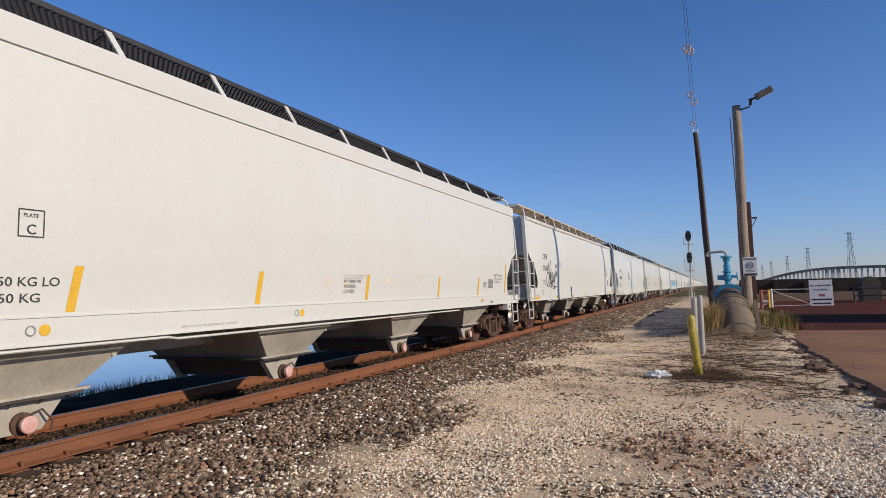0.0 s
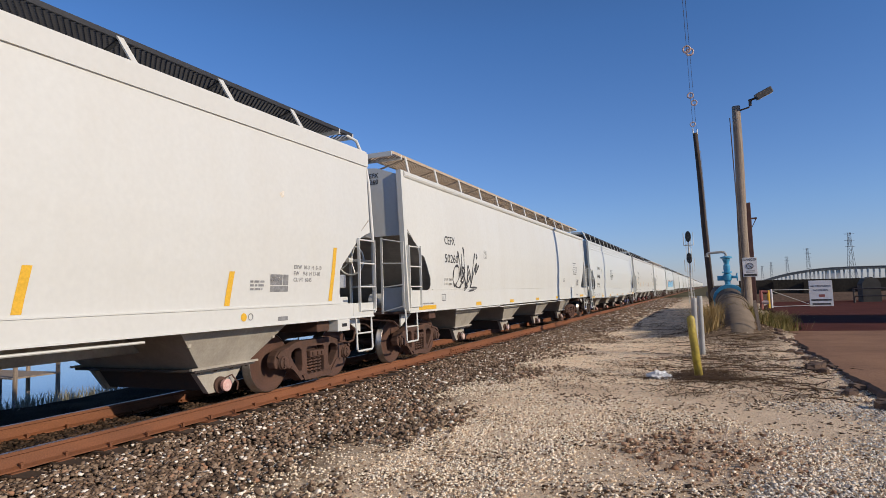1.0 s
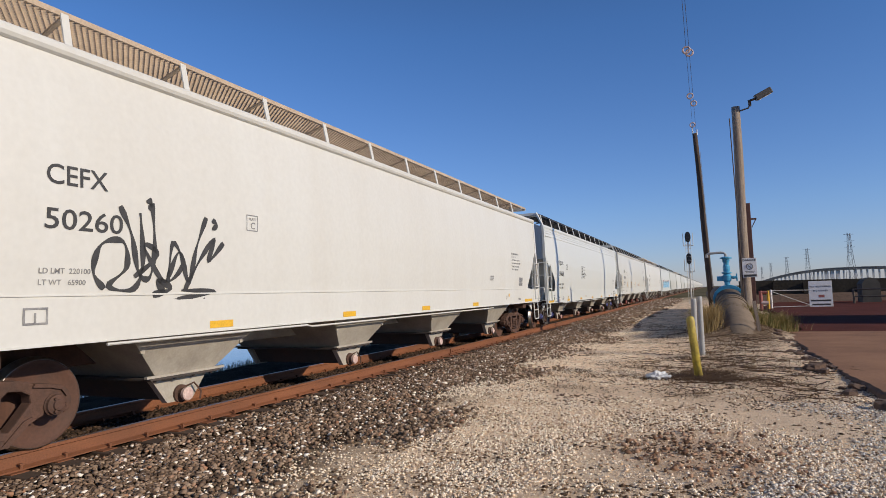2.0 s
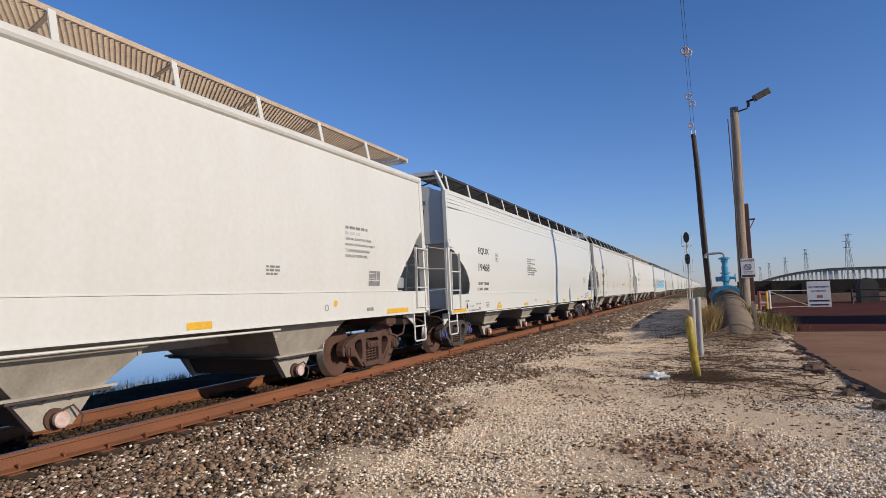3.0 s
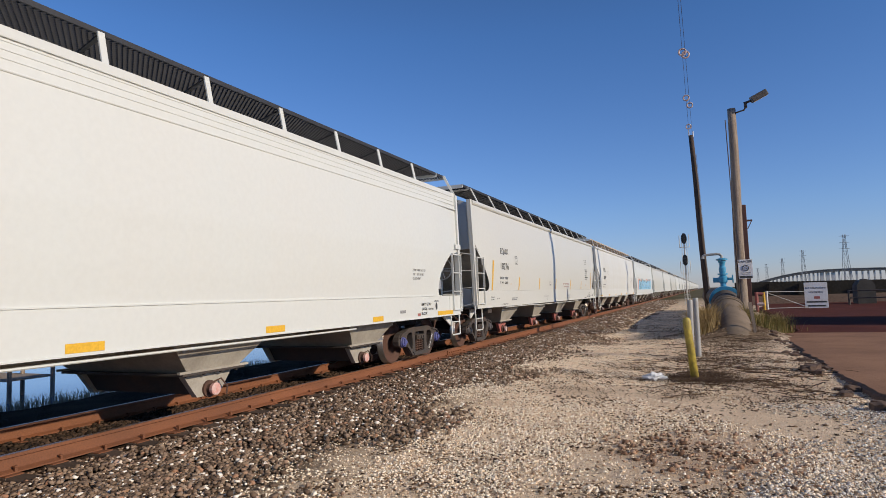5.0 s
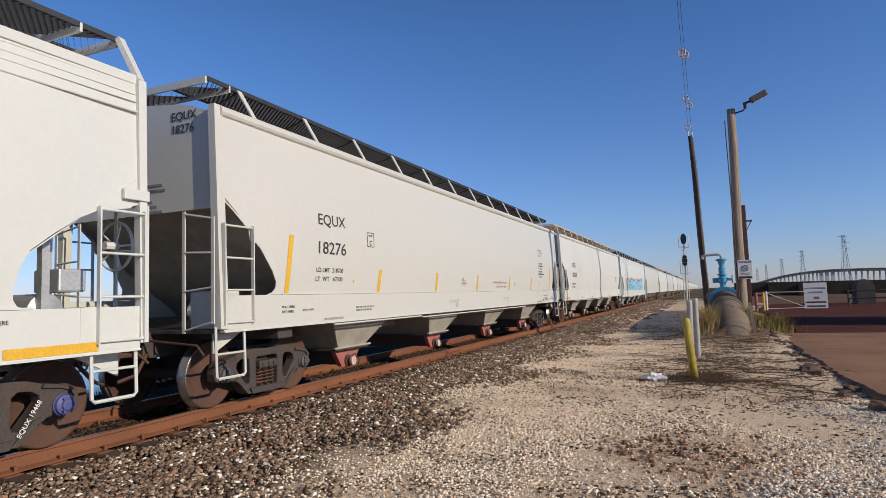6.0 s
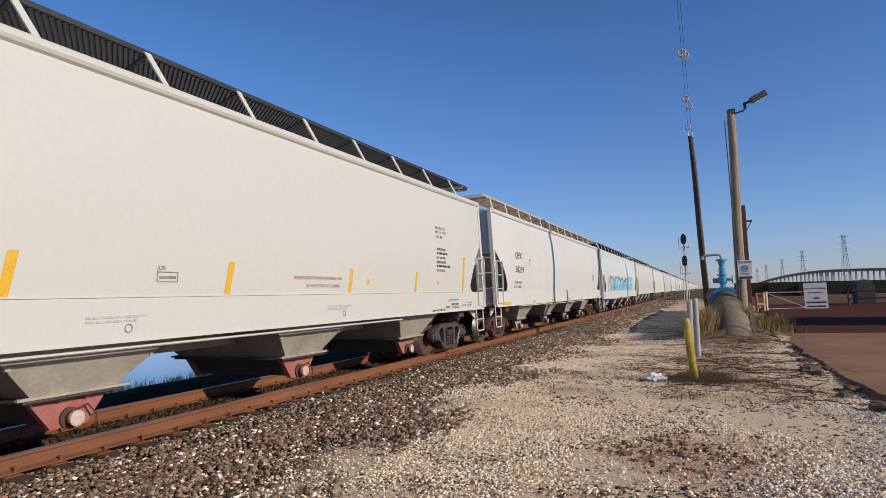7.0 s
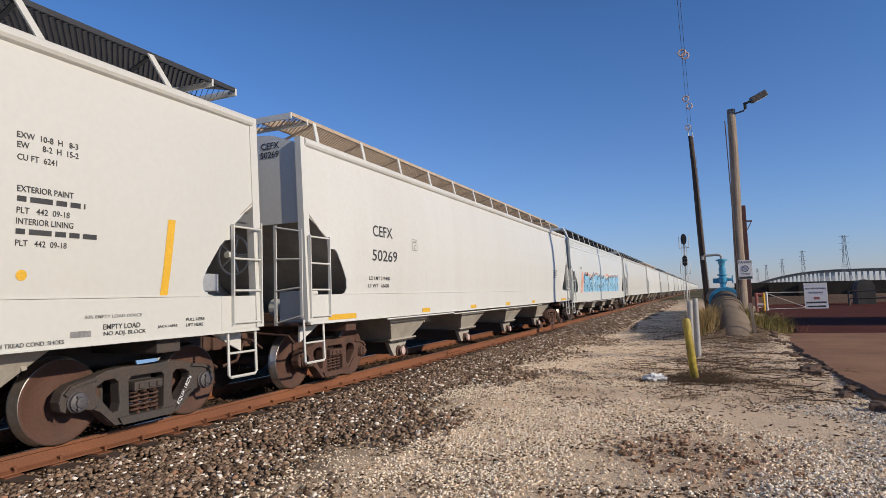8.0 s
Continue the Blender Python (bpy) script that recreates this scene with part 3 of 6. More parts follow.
WHEEL = wheel_mesh()
FRAME = {(s, m.name): side_frame_mesh(s, m) for s in (-1, 1) for m in (IRON, IRON_DARK)}
SPRING = {s: spring_mesh(s) for s in (-1, 1)}
CAPS = {}
for nm, mt in (("rust", IRON), ("blue", BLUEP), ("grey", CAPGREY)):
    CAPS[nm] = cap_mesh()
    CAPS[nm].materials.append(mt)
AXLE = bpy.data.meshes.new("axle")
_b = bmesh.new()
rod(_b, (-1.1, 0, 0), (1.1, 0, 0), 0.075, 12)
_b.to_mesh(AXLE)
_b.free()
AXLE.materials.append(IRON)


def add_trucks(car, kind, mat_, cap, full=True):
    for yc in (TRUCKS[kind][0], LEN - TRUCKS[kind][1]):
        bm = bmesh.new()
        box(bm, -0.95, 0.95, yc - 0.19, yc + 0.19, 0.42, 0.72, 0.03)
        box(bm, -0.3, 0.3, yc - 0.25, yc + 0.25, 0.72, 0.86, 0.02)
        for e in (-1, 1):
            rod(bm, (-0.75, yc + e * 0.38, 0.42), (0.75, yc + e * 0.38, 0.42), 0.05, 6)
            for sx in (-1, 1):
                box(bm, sx * 0.75 - 0.06, sx * 0.75 + 0.06, yc + e * 0.40 - 0.035, yc + e * 0.40 + 0.035, 0.28, 0.60, 0.01)
        tr = part("truck", bm, mat_, car, "cast steel freight truck with coil springs")
        for s in (-1, 1):
            part_mesh("side_frame", FRAME[(s, mat_.name)], None, tr, m=pose(0, yc, 0))
            if full:
                part_mesh("spring", SPRING[s], None, tr, m=pose(0, yc, 0))
            for e in (-1, 1):
                part_mesh("bearing_cap", CAPS[cap], None, tr, m=pose(s * 1.09, yc + e * 0.889, 0.457, 0, 0, 0 if s > 0 else 180))
        for e in (-1, 1):
            ws = part_mesh("wheelset", AXLE, None, car, m=pose(0, yc + e * 0.889, 0.457))
            for s in (-1, 1):
                part_mesh("wheel", WHEEL, None, ws, m=pose(s * 0.775, 0, 0, 0, 0, 180 if s > 0 else 0))


def add_hoppers(car, kind, capmat, red):
    for y in [LEN / 2 + h + (0.68 if kind == "A" else 0.0) for h in HOPPERS]:
        bm = bmesh.new()
        t = [(-1.43, y - 1.08), (1.43, y - 1.08), (1.43, y + 1.08), (-1.43, y + 1.08)]
        bt = [(-1.12, y - 0.45), (1.12, y - 0.45), (1.12, y + 0.45), (-1.12, y + 0.45)]
        va = [bm.verts.new((px, py, 1.14)) for px, py in t]
        vb = [bm.verts.new((px, py, 0.56)) for px, py in bt]
        for i in range(4):
            bm.faces.new((va[i], va[(i + 1) % 4], vb[(i + 1) % 4], vb[i]))
        bm.faces.new(vb)
        bm.faces.new(list(reversed(va)))
        bmesh.ops.recalc_face_normals(bm, faces=bm.faces)
        for sx in (-1, 1):
            bar(bm, (sx * 1.15, y - 0.62, 0.575), (sx * 1.15, y + 0.62, 0.575), 0.05, 0.03)
            bar(bm, (sx * 1.30, y - 0.80, 0.88), (sx * 1.30, y - 0.74, 1.13), 0.03, 0.05)
            bar(bm, (sx * 1.30, y + 0.80, 0.88), (sx * 1.30, y + 0.74, 1.13), 0.03, 0.05)
        hp = part("hopper", bm, HOPPER, car, "beige sloping discharge hopper stained with grime")
        # gate body in dark iron: the shade on its flanks is in the colour
        bm = bmesh.new()
        box(bm, -1.16, 1.16, y - 0.56, y + 0.56, 0.525, 0.56, 0.01)
        prism(bm, [(y - 0.36, 0.525), (y + 0.36, 0.525), (y + 0.17, 0.24), (y - 0.17, 0.24)], -0.93, 0.93)
        for d in (-0.45, -0.15, 0.15, 0.45):
            rod(bm, (1.10, y + d, 0.50), (1.10, y + d, 0.60), 0.022, 6)
        part("outlet_gate", bm, IRON_DARK, hp, "outlet gate body coloured dark for its shaded flanks")
        for s in (-1, 1):
            bm = bmesh.new()
            prism(bm, [(y - 0.44, 0.524), (y + 0.44, 0.524), (y + 0.20, 0.21), (y - 0.20, 0.21)], s * 0.94, s * 1.03)
            part("outlet_face", bm, REDP if red else HOPPER, hp, "faded red outlet face" if red else "")
        for s in (-1, 1):
            bm = bmesh.new()
            rod(bm, (s * 0.85, y, 0.30), (s * 1.12, y, 0.30), 0.07, 14)
            rod(bm, (s * 1.03, y, 0.30), (s * 1.06, y, 0.30), 0.115, 14)
            tube(bm, [(s * 1.05, y + 0.08, 0.38), (s * 1.10, y + 0.16, 0.42), (s * 1.14, y + 0.24, 0.30), (s * 1.14, y + 0.22, 0.20)], 0.012, 5)
            part("outlet_tube", bm, IRON, hp)
            bm = bmesh.new()
            lathe(bm, [(0, 0.078), (0.05, 0.085), (0.06, 0.07), (0.066, 0.0)] if s > 0 else [(0, 0.078), (-0.05, 0.085), (-0.06, 0.07), (-0.066, 0.0)], 18, pose(s * 1.12, y, 0.30))
            part("outlet_cap", bm, capmat, hp, "round outlet cap")


def add_ladder(car, pts0, pts1, rungs, mat_, name="ladder"):
    """Two stiles and their rungs."""
    bm = bmesh.new()
    bar(bm, *pts0, 0.05, 0.018)
    ld = part(name, bm, mat_, car)
    bm = bmesh.new()
    bar(bm, *pts1, 0.05, 0.018)
    part("stile", bm, mat_, ld)
    a0, a1 = Vector(pts0[0]), Vector(pts0[1])
    b0, b1 = Vector(pts1[0]), Vector(pts1[1])
    for f in rungs:
        bm = bmesh.new()
        rod(bm, a0.lerp(a1, f), b0.lerp(b1, f), 0.0145, 7)
        part("rung", bm, mat_, ld)


def car_end(car, kind, front, full=True):
    """Corner posts, end sheet, slope sheet, platform, ladders, steps and coupler of one end."""
    paint, ridge, sill, line, iron = STYLE[kind]
    Y = (lambda y: y) if front else (lambda y: LEN - y)
    bm = bmesh.new()
    prof = [(x, z) for x, z in ((-1.50, 2.72), (1.50, 2.72), (1.45, 4.0), (0.9, 4.2), (0, 4.30), (-0.9, 4.2), (-1.45, 4.0))]
    a = [bm.verts.new((x, Y(0.07), z)) for x, z in prof]
    b = [bm.verts.new((x, Y(0.10), z)) for x, z in prof]
    bm.faces.new(a)
    bm.faces.new(b)
    for i in range(len(prof)):
        j = (i + 1) % len(prof)
        bm.faces.new((a[i], a[j], b[j], b[i]))
    bmesh.ops.recalc_face_normals(bm, faces=bm.faces)
    part("end_sheet", bm, paint, car)
    bm = bmesh.new()
    prism(bm, [(Y(0.11), 2.86), (Y(2.30), 1.18), (Y(2.31), 1.188), (Y(0.12), 2.87)], -1.545, 1.545)
    part("slope_sheet", bm, paint if kind == "C" else HOPPER, car)
    for s in (-1, 1):
        bm = bmesh.new()
        if kind == "A":
            tube(bm, [(s * 1.56, Y(0.02), 1.15), (s * 1.56, Y(0.02), 2.6), (s * 1.50, Y(0.02), 3.6), (s * 1.42, Y(0.02), 4.05), (s * 1.3, Y(0.10), 4.42), (s * 1.2, Y(0.3), 4.50)], 0.03, 8)
        elif kind == "C":
            bar(bm, (s * 1.56, Y(0.04), 1.05), (s * 1.50, Y(0.04), 4.02), 0.10, 0.09)
            bar(bm, (s * 1.50, Y(0.04), 4.02), (s * 1.24, Y(0.10), 4.55), 0.10, 0.06)
            box(bm, min(s * 1.55, s * 1.60), max(s * 1.55, s * 1.60), Y(-0.02), Y(0.30), 2.62, 2.74, 0.01)
        else:
            zs = (1.12, 1.5, 1.9, 2.2, 2.5, 2.8, 3.1, 3.4, 3.7, 3.9, 4.10)
            rings = [[bm.verts.new((s * (side_x(z, 0) + dx), Y(y), z)) for dx, y in ((0.016, 0.0), (0.016, 0.14), (-0.10, 0.14), (-0.10, 0.0))] for z in zs]
            for p, q in zip(rings, rings[1:]):
                for i in range(4):
                    bm.faces.new((p[i], p[(i + 1) % 4], q[(i + 1) % 4], q[i]))
            bm.faces.new(rings[0])
            bm.faces.new(rings[-1])
            bmesh.ops.recalc_face_normals(bm, faces=bm.faces)
        part("corner_post", bm, paint, car)
        # gusset from the side sheet to the slope sheet
        bm = bmesh.new()
        prism(bm, [(Y(0.15), sill + 0.02), (Y(0.78), sill + 0.02), (Y(0.78), ridge), (Y(0.15), ridge)], s * 1.545, s * 1.585)
        part("end_panel", bm, paint, car)
        fr = (0.02, 0.34, 0.66, 0.98)
        add_ladder(car, ((s * 1.61, Y(0.60), sill + 0.08), (s * 1.61, Y(0.60), 2.50)), ((s * 1.61, Y(0.06), sill + 0.08), (s * 1.61, Y(0.06), 2.50)), fr, paint)
        if full:
            add_ladder(car, ((s * 1.52, Y(-0.05), sill + 0.10), (s * 1.52, Y(-0.05), 2.58)), ((s * 1.02, Y(-0.05), sill - 0.02), (s * 1.02, Y(-0.05), 2.68)), fr, paint)
            bm = bmesh.new()
            yy = 0.24 if front else 0.38
            tube(bm, [(s * 1.54, Y(yy - 0.27), sill + 0.06), (s * 1.56, Y(yy - 0.27), 0.52), (s * 1.56, Y(yy - 0.24), 0.49), (s * 1.56, Y(yy + 0.22), 0.49), (s * 1.56, Y(yy + 0.25), 0.52), (s * 1.54, Y(yy + 0.25), sill + 0.06)], 0.020, 6)
            rod(bm, (s * 1.56, Y(yy - 0.27), 0.80), (s * 1.56, Y(yy + 0.25), 0.80), 0.016, 6)
            part("stirrup_step", bm, paint, car)
            bm = bmesh.new()
            prism(bm, [(Y(0.15), sill), (Y(0.75), sill), (Y(0.15), sill - 0.30)], s * 1.30, s * 1.33)
            part("step_bracket", bm, paint, car)
    bm = bmesh.new()
    box(bm, -1.5, 1.5, Y(0.02), Y(0.80), 1.06, 1.11, 0.008)
    box(bm, -0.34, 0.34, Y(-0.1), Y(4.0), 0.74, 1.10, 0.02)
    box(bm, -1.45, 1.45, Y(1.32), Y(1.66), 0.90, 1.25, 0.02)
    part("end_platform", bm, iron, car)
    bm = bmesh.new()
    box(bm, -0.13, 0.13, Y(-0.32), Y(0.3), 0.76, 0.98, 0.03)
    box(bm, -0.19, 0.16, Y(-0.50), Y(-0.28), 0.72, 1.02, 0.05)
    tube(bm, [(0.35, Y(-0.05), 0.80), (0.40, Y(-0.25), 0.55), (0.30, Y(-0.45), 0.48)], 0.025, 6)
    tube(bm, [(0.0, Y(-0.12), 1.02), (1.3, Y(-0.10), 0.92), (1.45, Y(-0.14), 0.80)], 0.018, 6)
    part("coupler", bm, IRON, car, "rusty knuckle coupler with air hose and cut lever")
    if full:
        bm = bmesh.new()
        if front:
            box(bm, 0.95, 1.42, Y(0.12), Y(0.55), 1.11, 1.62, 0.03)
            lathe(bm, [(-0.5, 0.02), (-0.46, 0.16), (0.46, 0.16), (0.5, 0.02)], 16, pose(0.6, Y(1.0), 1.35))
            part("equipment_box", bm, paint, car, "grey end box and brake reservoir")
        else:
            lathe(bm, [(-0.45, 0.03), (-0.41, 0.19), (0.41, 0.19), (0.45, 0.03)], 18, pose(0.75, Y(0.85), 1.42))
            box(bm, 0.85, 1.25, Y(0.48), Y(0.78), 1.62, 1.86, 0.02)
            box(bm, 0.72, 0.80, Y(0.55), Y(0.63), 1.11, 2.5)
            box(bm, 1.18, 1.26, Y(0.88), Y(0.96), 1.11, 2.25)
            for dz in (0.0, 0.12):
                tube(bm, [(0.3, Y(1.2), 1.2 + dz), (0.9, Y(1.15), 1.25 + dz), (1.3, Y(0.9), 1.18 + dz), (1.35, Y(0.5), 1.15 + dz)], 0.02, 6)
            part("brake_gear", bm, STEEL, car, "grey brake cylinder, valve box and pipes")
            bm = bmesh.new()
            ring = [(0.28 * math.cos(a), 0.28 * math.sin(a)) for a in np.linspace(0, 2 * math.pi, 25)]
            tube(bm, [(1.05 + u, Y(-0.02), 2.15 + w) for u, w in ring], 0.018, 6)
            for a in (0, 1, 2, 3, 4):
                rod(bm, (1.05, Y(-0.02), 2.15), (1.05 + 0.28 * math.cos(a * 1.2566), Y(-0.02), 2.15 + 0.28 * math.sin(a * 1.2566)), 0.013, 5)
            rod(bm, (1.05, Y(-0.04), 2.15), (1.05, Y(0.12), 2.15), 0.05, 8)
            part("hand_brake_wheel", bm, paint, car)
            bm = bmesh.new()
            box(bm, -0.30, 1.02, Y(0.06), Y(0.34), 1.115, 1.46, 0.02)
            part("platform_box", bm, paint, car, "low grey box on the end platform")
            if kind == "A":
                bm = bmesh.new()
                box(bm, 1.36, 1.60, Y(0.92), Y(1.28), 0.88, 1.078, 0.015)
                pad = part("jacking_pad", bm, paint, car, "white jacking pad under the sill")
                bm = bmesh.new()
                box(bm, 1.598, 1.604, Y(1.02), Y(1.17), 0.955, 1.01)
                part("slot", bm, SIGNAL_BLACK, pad)


def hopper_car(kind, cap, capmat, red, label, full=True, step=0.075):
    """A covered hopper car; its origin is on the rails under the front corner."""
    paint, ridge, sill, line, iron = STYLE[kind]
    car = thing("covered_hopper_car", label, "freight car", group="covered hopper cars of the train")
    for s in (-1, 1):
        part("side_sheet", body_side(kind, s), paint, car)
        bm = bmesh.new()
        x = side_x(sill)
        prism(bm, [(0.08, sill), (LEN - 0.08, sill), (LEN - 0.08, ridge), (0.08, ridge)], s * (x - 0.06), s * (x + 0.014))
        sl = part("side_sill", bm, paint, car, "white side sill")
        bm = bmesh.new()
        prism(bm, [(0.08, sill - 0.02), (LEN - 0.08, sill - 0.02), (LEN - 0.08, sill), (0.08, sill)], s * (x - 0.16), s * (x + 0.03))
        part("flange", bm, paint, sl)
        bm = bmesh.new()
        prism(bm, [(1.25, ridge + 0.001), (LEN - 1.25, ridge + 0.001), (LEN - 1.25, ridge + 0.02), (1.25, ridge + 0.02)], s * (x - 0.05), s * (x + 0.026))
        part("weld_ridge", bm, paint, sl)
        bm = bmesh.new()
        if kind in "BD":
            tube(bm, [(s * 1.465, 0.1, 4.03), (s * 1.465, LEN - 0.1, 4.03)], 0.078, 12)
        elif kind == "A":
            prism(bm, [(0.05, line), (LEN - 0.05, line), (LEN - 0.05, 4.15), (0.05, 4.15)], s * 1.38, s * 1.518)
            prism(bm, [(0.05, 4.152), (LEN - 0.05, 4.152), (LEN - 0.05, 4.19), (0.05, 4.19)], s * 1.38, s * 1.49)
        else:
            for z, r in ((line, 0.016), (line + 0.12, 0.009), (line + 0.21, 0.009), (line + 0.30, 0.009)):
                rib = bmesh.new()
                tube(rib, [(s * side_x(z), 0.1, z), (s * side_x(z), LEN - 0.1, z)], r, 8)
                part("eave_rib", rib, paint, car)
            box(bm, min(s * 1.40, s * 1.50), max(s * 1.40, s * 1.50), 0.06, LEN - 0.06, 3.97, 4.08, 0.01)
        part("eave_rail", bm, paint, car)
        # running board on its posts
        bm = bmesh.new()
        x0, x1 = sorted((s * 0.50, s * 1.225))
        grating(bm, x0, x1, 0.12, LEN - 0.12, step, 4.535, 0.014 if step < 0.1 else 0.05)
        for xx in (x0, x1):
            box(bm, xx - 0.012, xx + 0.012, 0.12, LEN - 0.12, 4.505, 4.565)
        board = GRATE_TAN if kind == "B" else GRATE
        rb = part("running_board", bm, board, car, "dusty tan expanded-metal roof walkway" if kind == "B" else "dark expanded-metal roof walkway")
        y = 0.75
        while y < LEN - 0.5:
            bm = bmesh.new()
            if kind in "AD":
                vv = [bm.verts.new((s * (xx + dx), yy + dy, zz)) for xx, yy, zz in ((1.43, y + 0.17, 4.06), (1.24, y, 4.53)) for dx, dy in ((0.012, -0.045), (0.012, 0.045), (-0.012, 0.045), (-0.012, -0.045))]
                for i in range(4):
                    bm.faces.new((vv[i], vv[(i + 1) % 4], vv[4 + (i + 1) % 4], vv[4 + i]))
                bm.faces.new(vv[:4])
                bm.faces.new(vv[4:])
                bmesh.ops.recalc_face_normals(bm, faces=bm.faces)
            else:
                bar(bm, (s * 1.34, y, 4.06), (s * 1.24, y, 4.53), 0.085, 0.02)
            part("post", bm, paint, rb)
            bm = bmesh.new()
            bar(bm, (s * 1.22, y, 4.49), (s * 0.50, y + 0.12, 4.36), 0.05, 0.025)
            part("bracket", bm, board, rb)
            y += 1.57
    bm = bmesh.new()
    rp = [(-1.44, 4.0), (-0.95, 4.19), (-0.5, 4.28), (0, 4.31), (0.5, 4.28), (0.95, 4.19), (1.44, 4.0)]
    ends = [[bm.verts.new((x, y, z)) for x, z in rp] for y in (0.3, LEN - 0.3)]
    low = [[bm.verts.new((x, y, z - 0.04)) for x, z in rp] for y in (0.3, LEN - 0.3)]
    for i in range(len(rp) - 1):
        bm.faces.new((ends[0][i], ends[0][i + 1], ends[1][i + 1], ends[1][i]))
        bm.faces.new((low[0][i], low[1][i], low[1][i + 1], low[0][i + 1]))
    bmesh.ops.recalc_face_normals(bm, faces=bm.faces)
    part("roof", bm, paint, car)
    for y0 in (0.12, LEN - 0.57):
        bm = bmesh.new()
        grating(bm, -1.2, 1.2, y0 - 0.9, y0 + 2.4, 0.09, 4.50, 0.012)
        bmesh.ops.bisect_plane(bm, geom=bm.verts[:] + bm.edges[:] + bm.faces[:], plane_co=(0, y0, 0), plane_no=(0, -1, 0), clear_outer=True)
        bmesh.ops.bisect_plane(bm, geom=bm.verts[:] + bm.edges[:] + bm.faces[:], plane_co=(0, y0 + 0.45, 0), plane_no=(0, 1, 0), clear_outer=True)
        cr = part("crossover_walkway", bm, board, car, "expanded-metal walkway across the roof end")
        tagged(cr, kind="stuff")
        for yy in (y0, y0 + 0.45):
            bm = bmesh.new()
            bar(bm, (-1.24, yy, 4.505), (1.24, yy, 4.505), 0.03, 0.10)
            part("edge_bar", bm, paint, cr)
    bm = bmesh.new()
    box(bm, -0.30, 0.30, 0.9, LEN - 0.9, 4.30, 4.42, 0.03)
    part("trough_hatch", bm, STEEL, car, "long grey trough hatch")
    if full:
        for y in np.arange(1.6, LEN - 1, 1.4):
            bm = bmesh.new()
            bar(bm, (-0.4, y, 4.44), (0.4, y, 4.44), 0.06, 0.02)
            part("hatch_bar", bm, STEEL, car)
    for front in (True, False):
        car_end(car, kind, front, full)
    bm = bmesh.new()
    box(bm, -0.36, 0.36, 3.8, LEN - 3.8, 0.80, 1.12, 0.02)
    # added slab, closes the body from below against stray light
    box(bm, -1.44, 1.44, 2.3, LEN - 2.3, 1.145, 1.165)
    part("underframe", bm, HOPPER, car, "grimy centre sill and an added slab that keeps light out of the body")
    add_hoppers(car, kind, capmat, red)
    add_trucks(car, kind, iron, cap, full)
    if full:
        bm = bmesh.new()
        tube(bm, [(1.58, 2.6, sill - 0.05), (1.58, 6.0, sill - 0.05), (1.52, 6.2, sill - 0.08), (1.52, LEN - 5, sill - 0.08)], 0.016, 6)
        part("air_pipe", bm, paint, car)
    return car


# ---------------------------------------------------------------- the train
CARS = []       # (car, place of its front corner along the track at 4 s)


def build_train():
    global LEN
    a = hopper_car("A", "rust", PINKCAP, False, "pale grey-white covered hopper car with slanted yellow reflectors")
    b = hopper_car("B", "rust", WHITECAP, False, "white covered hopper car with black graffiti and rusty trucks")
    c = hopper_car("C", "blue", PINKCAP, False, "bright white covered hopper car with ribbed eaves and blue bearing caps")
    LEN = SHORT
    d = hopper_car("D", "grey", WHITECAP, True, "cream-white covered hopper car with red outlet gates")
    LEN = 20.0
    e = hopper_car("B", "rust", WHITECAP, False, "white covered hopper car with clean sides")
    tagged(e, "white covered hopper car with plain clean sides")
    f = hopper_car("C", "rust", WHITECAP, False, "white covered hopper car with blue graffiti on its side")
    far_b = hopper_car("B", "rust", WHITECAP, False, "white covered hopper car far along the train", False, 0.3)
    far_d = hopper_car("D", "rust", WHITECAP, False, "cream covered hopper car far along the train", False, 0.3)
    for ob, y in ((a, -38.69), (b, -17.38), (c, 3.9), (d, 25.005), (e, 45.66), (f, 66.40)):
        CARS.append((ob, y))
    y = 66.45
    for k in range(28):
        y += 20.95
        src = (far_d, far_b)[k % 2]
        CARS.append(((src if k < 2 else copy_thing(src, Matrix.Identity(4))), y))
    return a, b, c, d, e, f


TRAIN = build_train()


def travel(t):
    return 9.56 * (t - 4) - 0.026 * (t - 4) ** 2 + (0.0956 * (3 - t) ** 2 if t < 3 else 0.0)


# ---------------------------------------------------------------- posts, poles, pipe
def make_bollard():
    ob = thing("bollard", "chipped yellow steel pipe bollard leaning slightly in dry weeds", "bollard", pose(-0.25, 11.56, 0, 0, -4.6, 0))
    bm = bmesh.new()
    tube(bm, [(0, 0, -0.3), (0, 0, 1.0), (0, 0, 1.04), (0, 0, 1.075), (0, 0, 1.09)], [0.068, 0.068, 0.066, 0.05, 0.015], 24)
    for f in bm.faces:
        f.smooth = True
    part("pipe", bm, BOLLARD, ob)


def make_grey_posts():
    for x, y, h, lean in ((-0.37, 15.45, 1.32, 1.0), (-0.23, 15.75, 1.36, 0.2)):
        ob = thing("pipe_post", "grey painted steel pipe post in the gravel", "post", pose(x, y, 0, 0, lean, 0), group="grey pipe posts")
        bm = bmesh.new()
        tube(bm, [(0, 0, -0.3), (0, 0, h - 0.03), (0, 0, h)], [0.064, 0.064, 0.056], 20)
        part("pipe", bm, GREYPOST, ob)


def wobbly_pole(h, r0, r1, lean):
    bm = bmesh.new()
    n = 14
    pts = [(lean[0] * k / n + 0.012 * math.sin(k * 0.7), lean[1] * k / n + 0.01 * math.cos(k), -0.5 + (h + 0.5) * k / n) for k in range(n + 1)]
    tube(bm, pts, [r0 + (r1 - r0) * k / n for k in range(n + 1)], 16)
    for f in bm.faces:
        f.smooth = True
    return bm


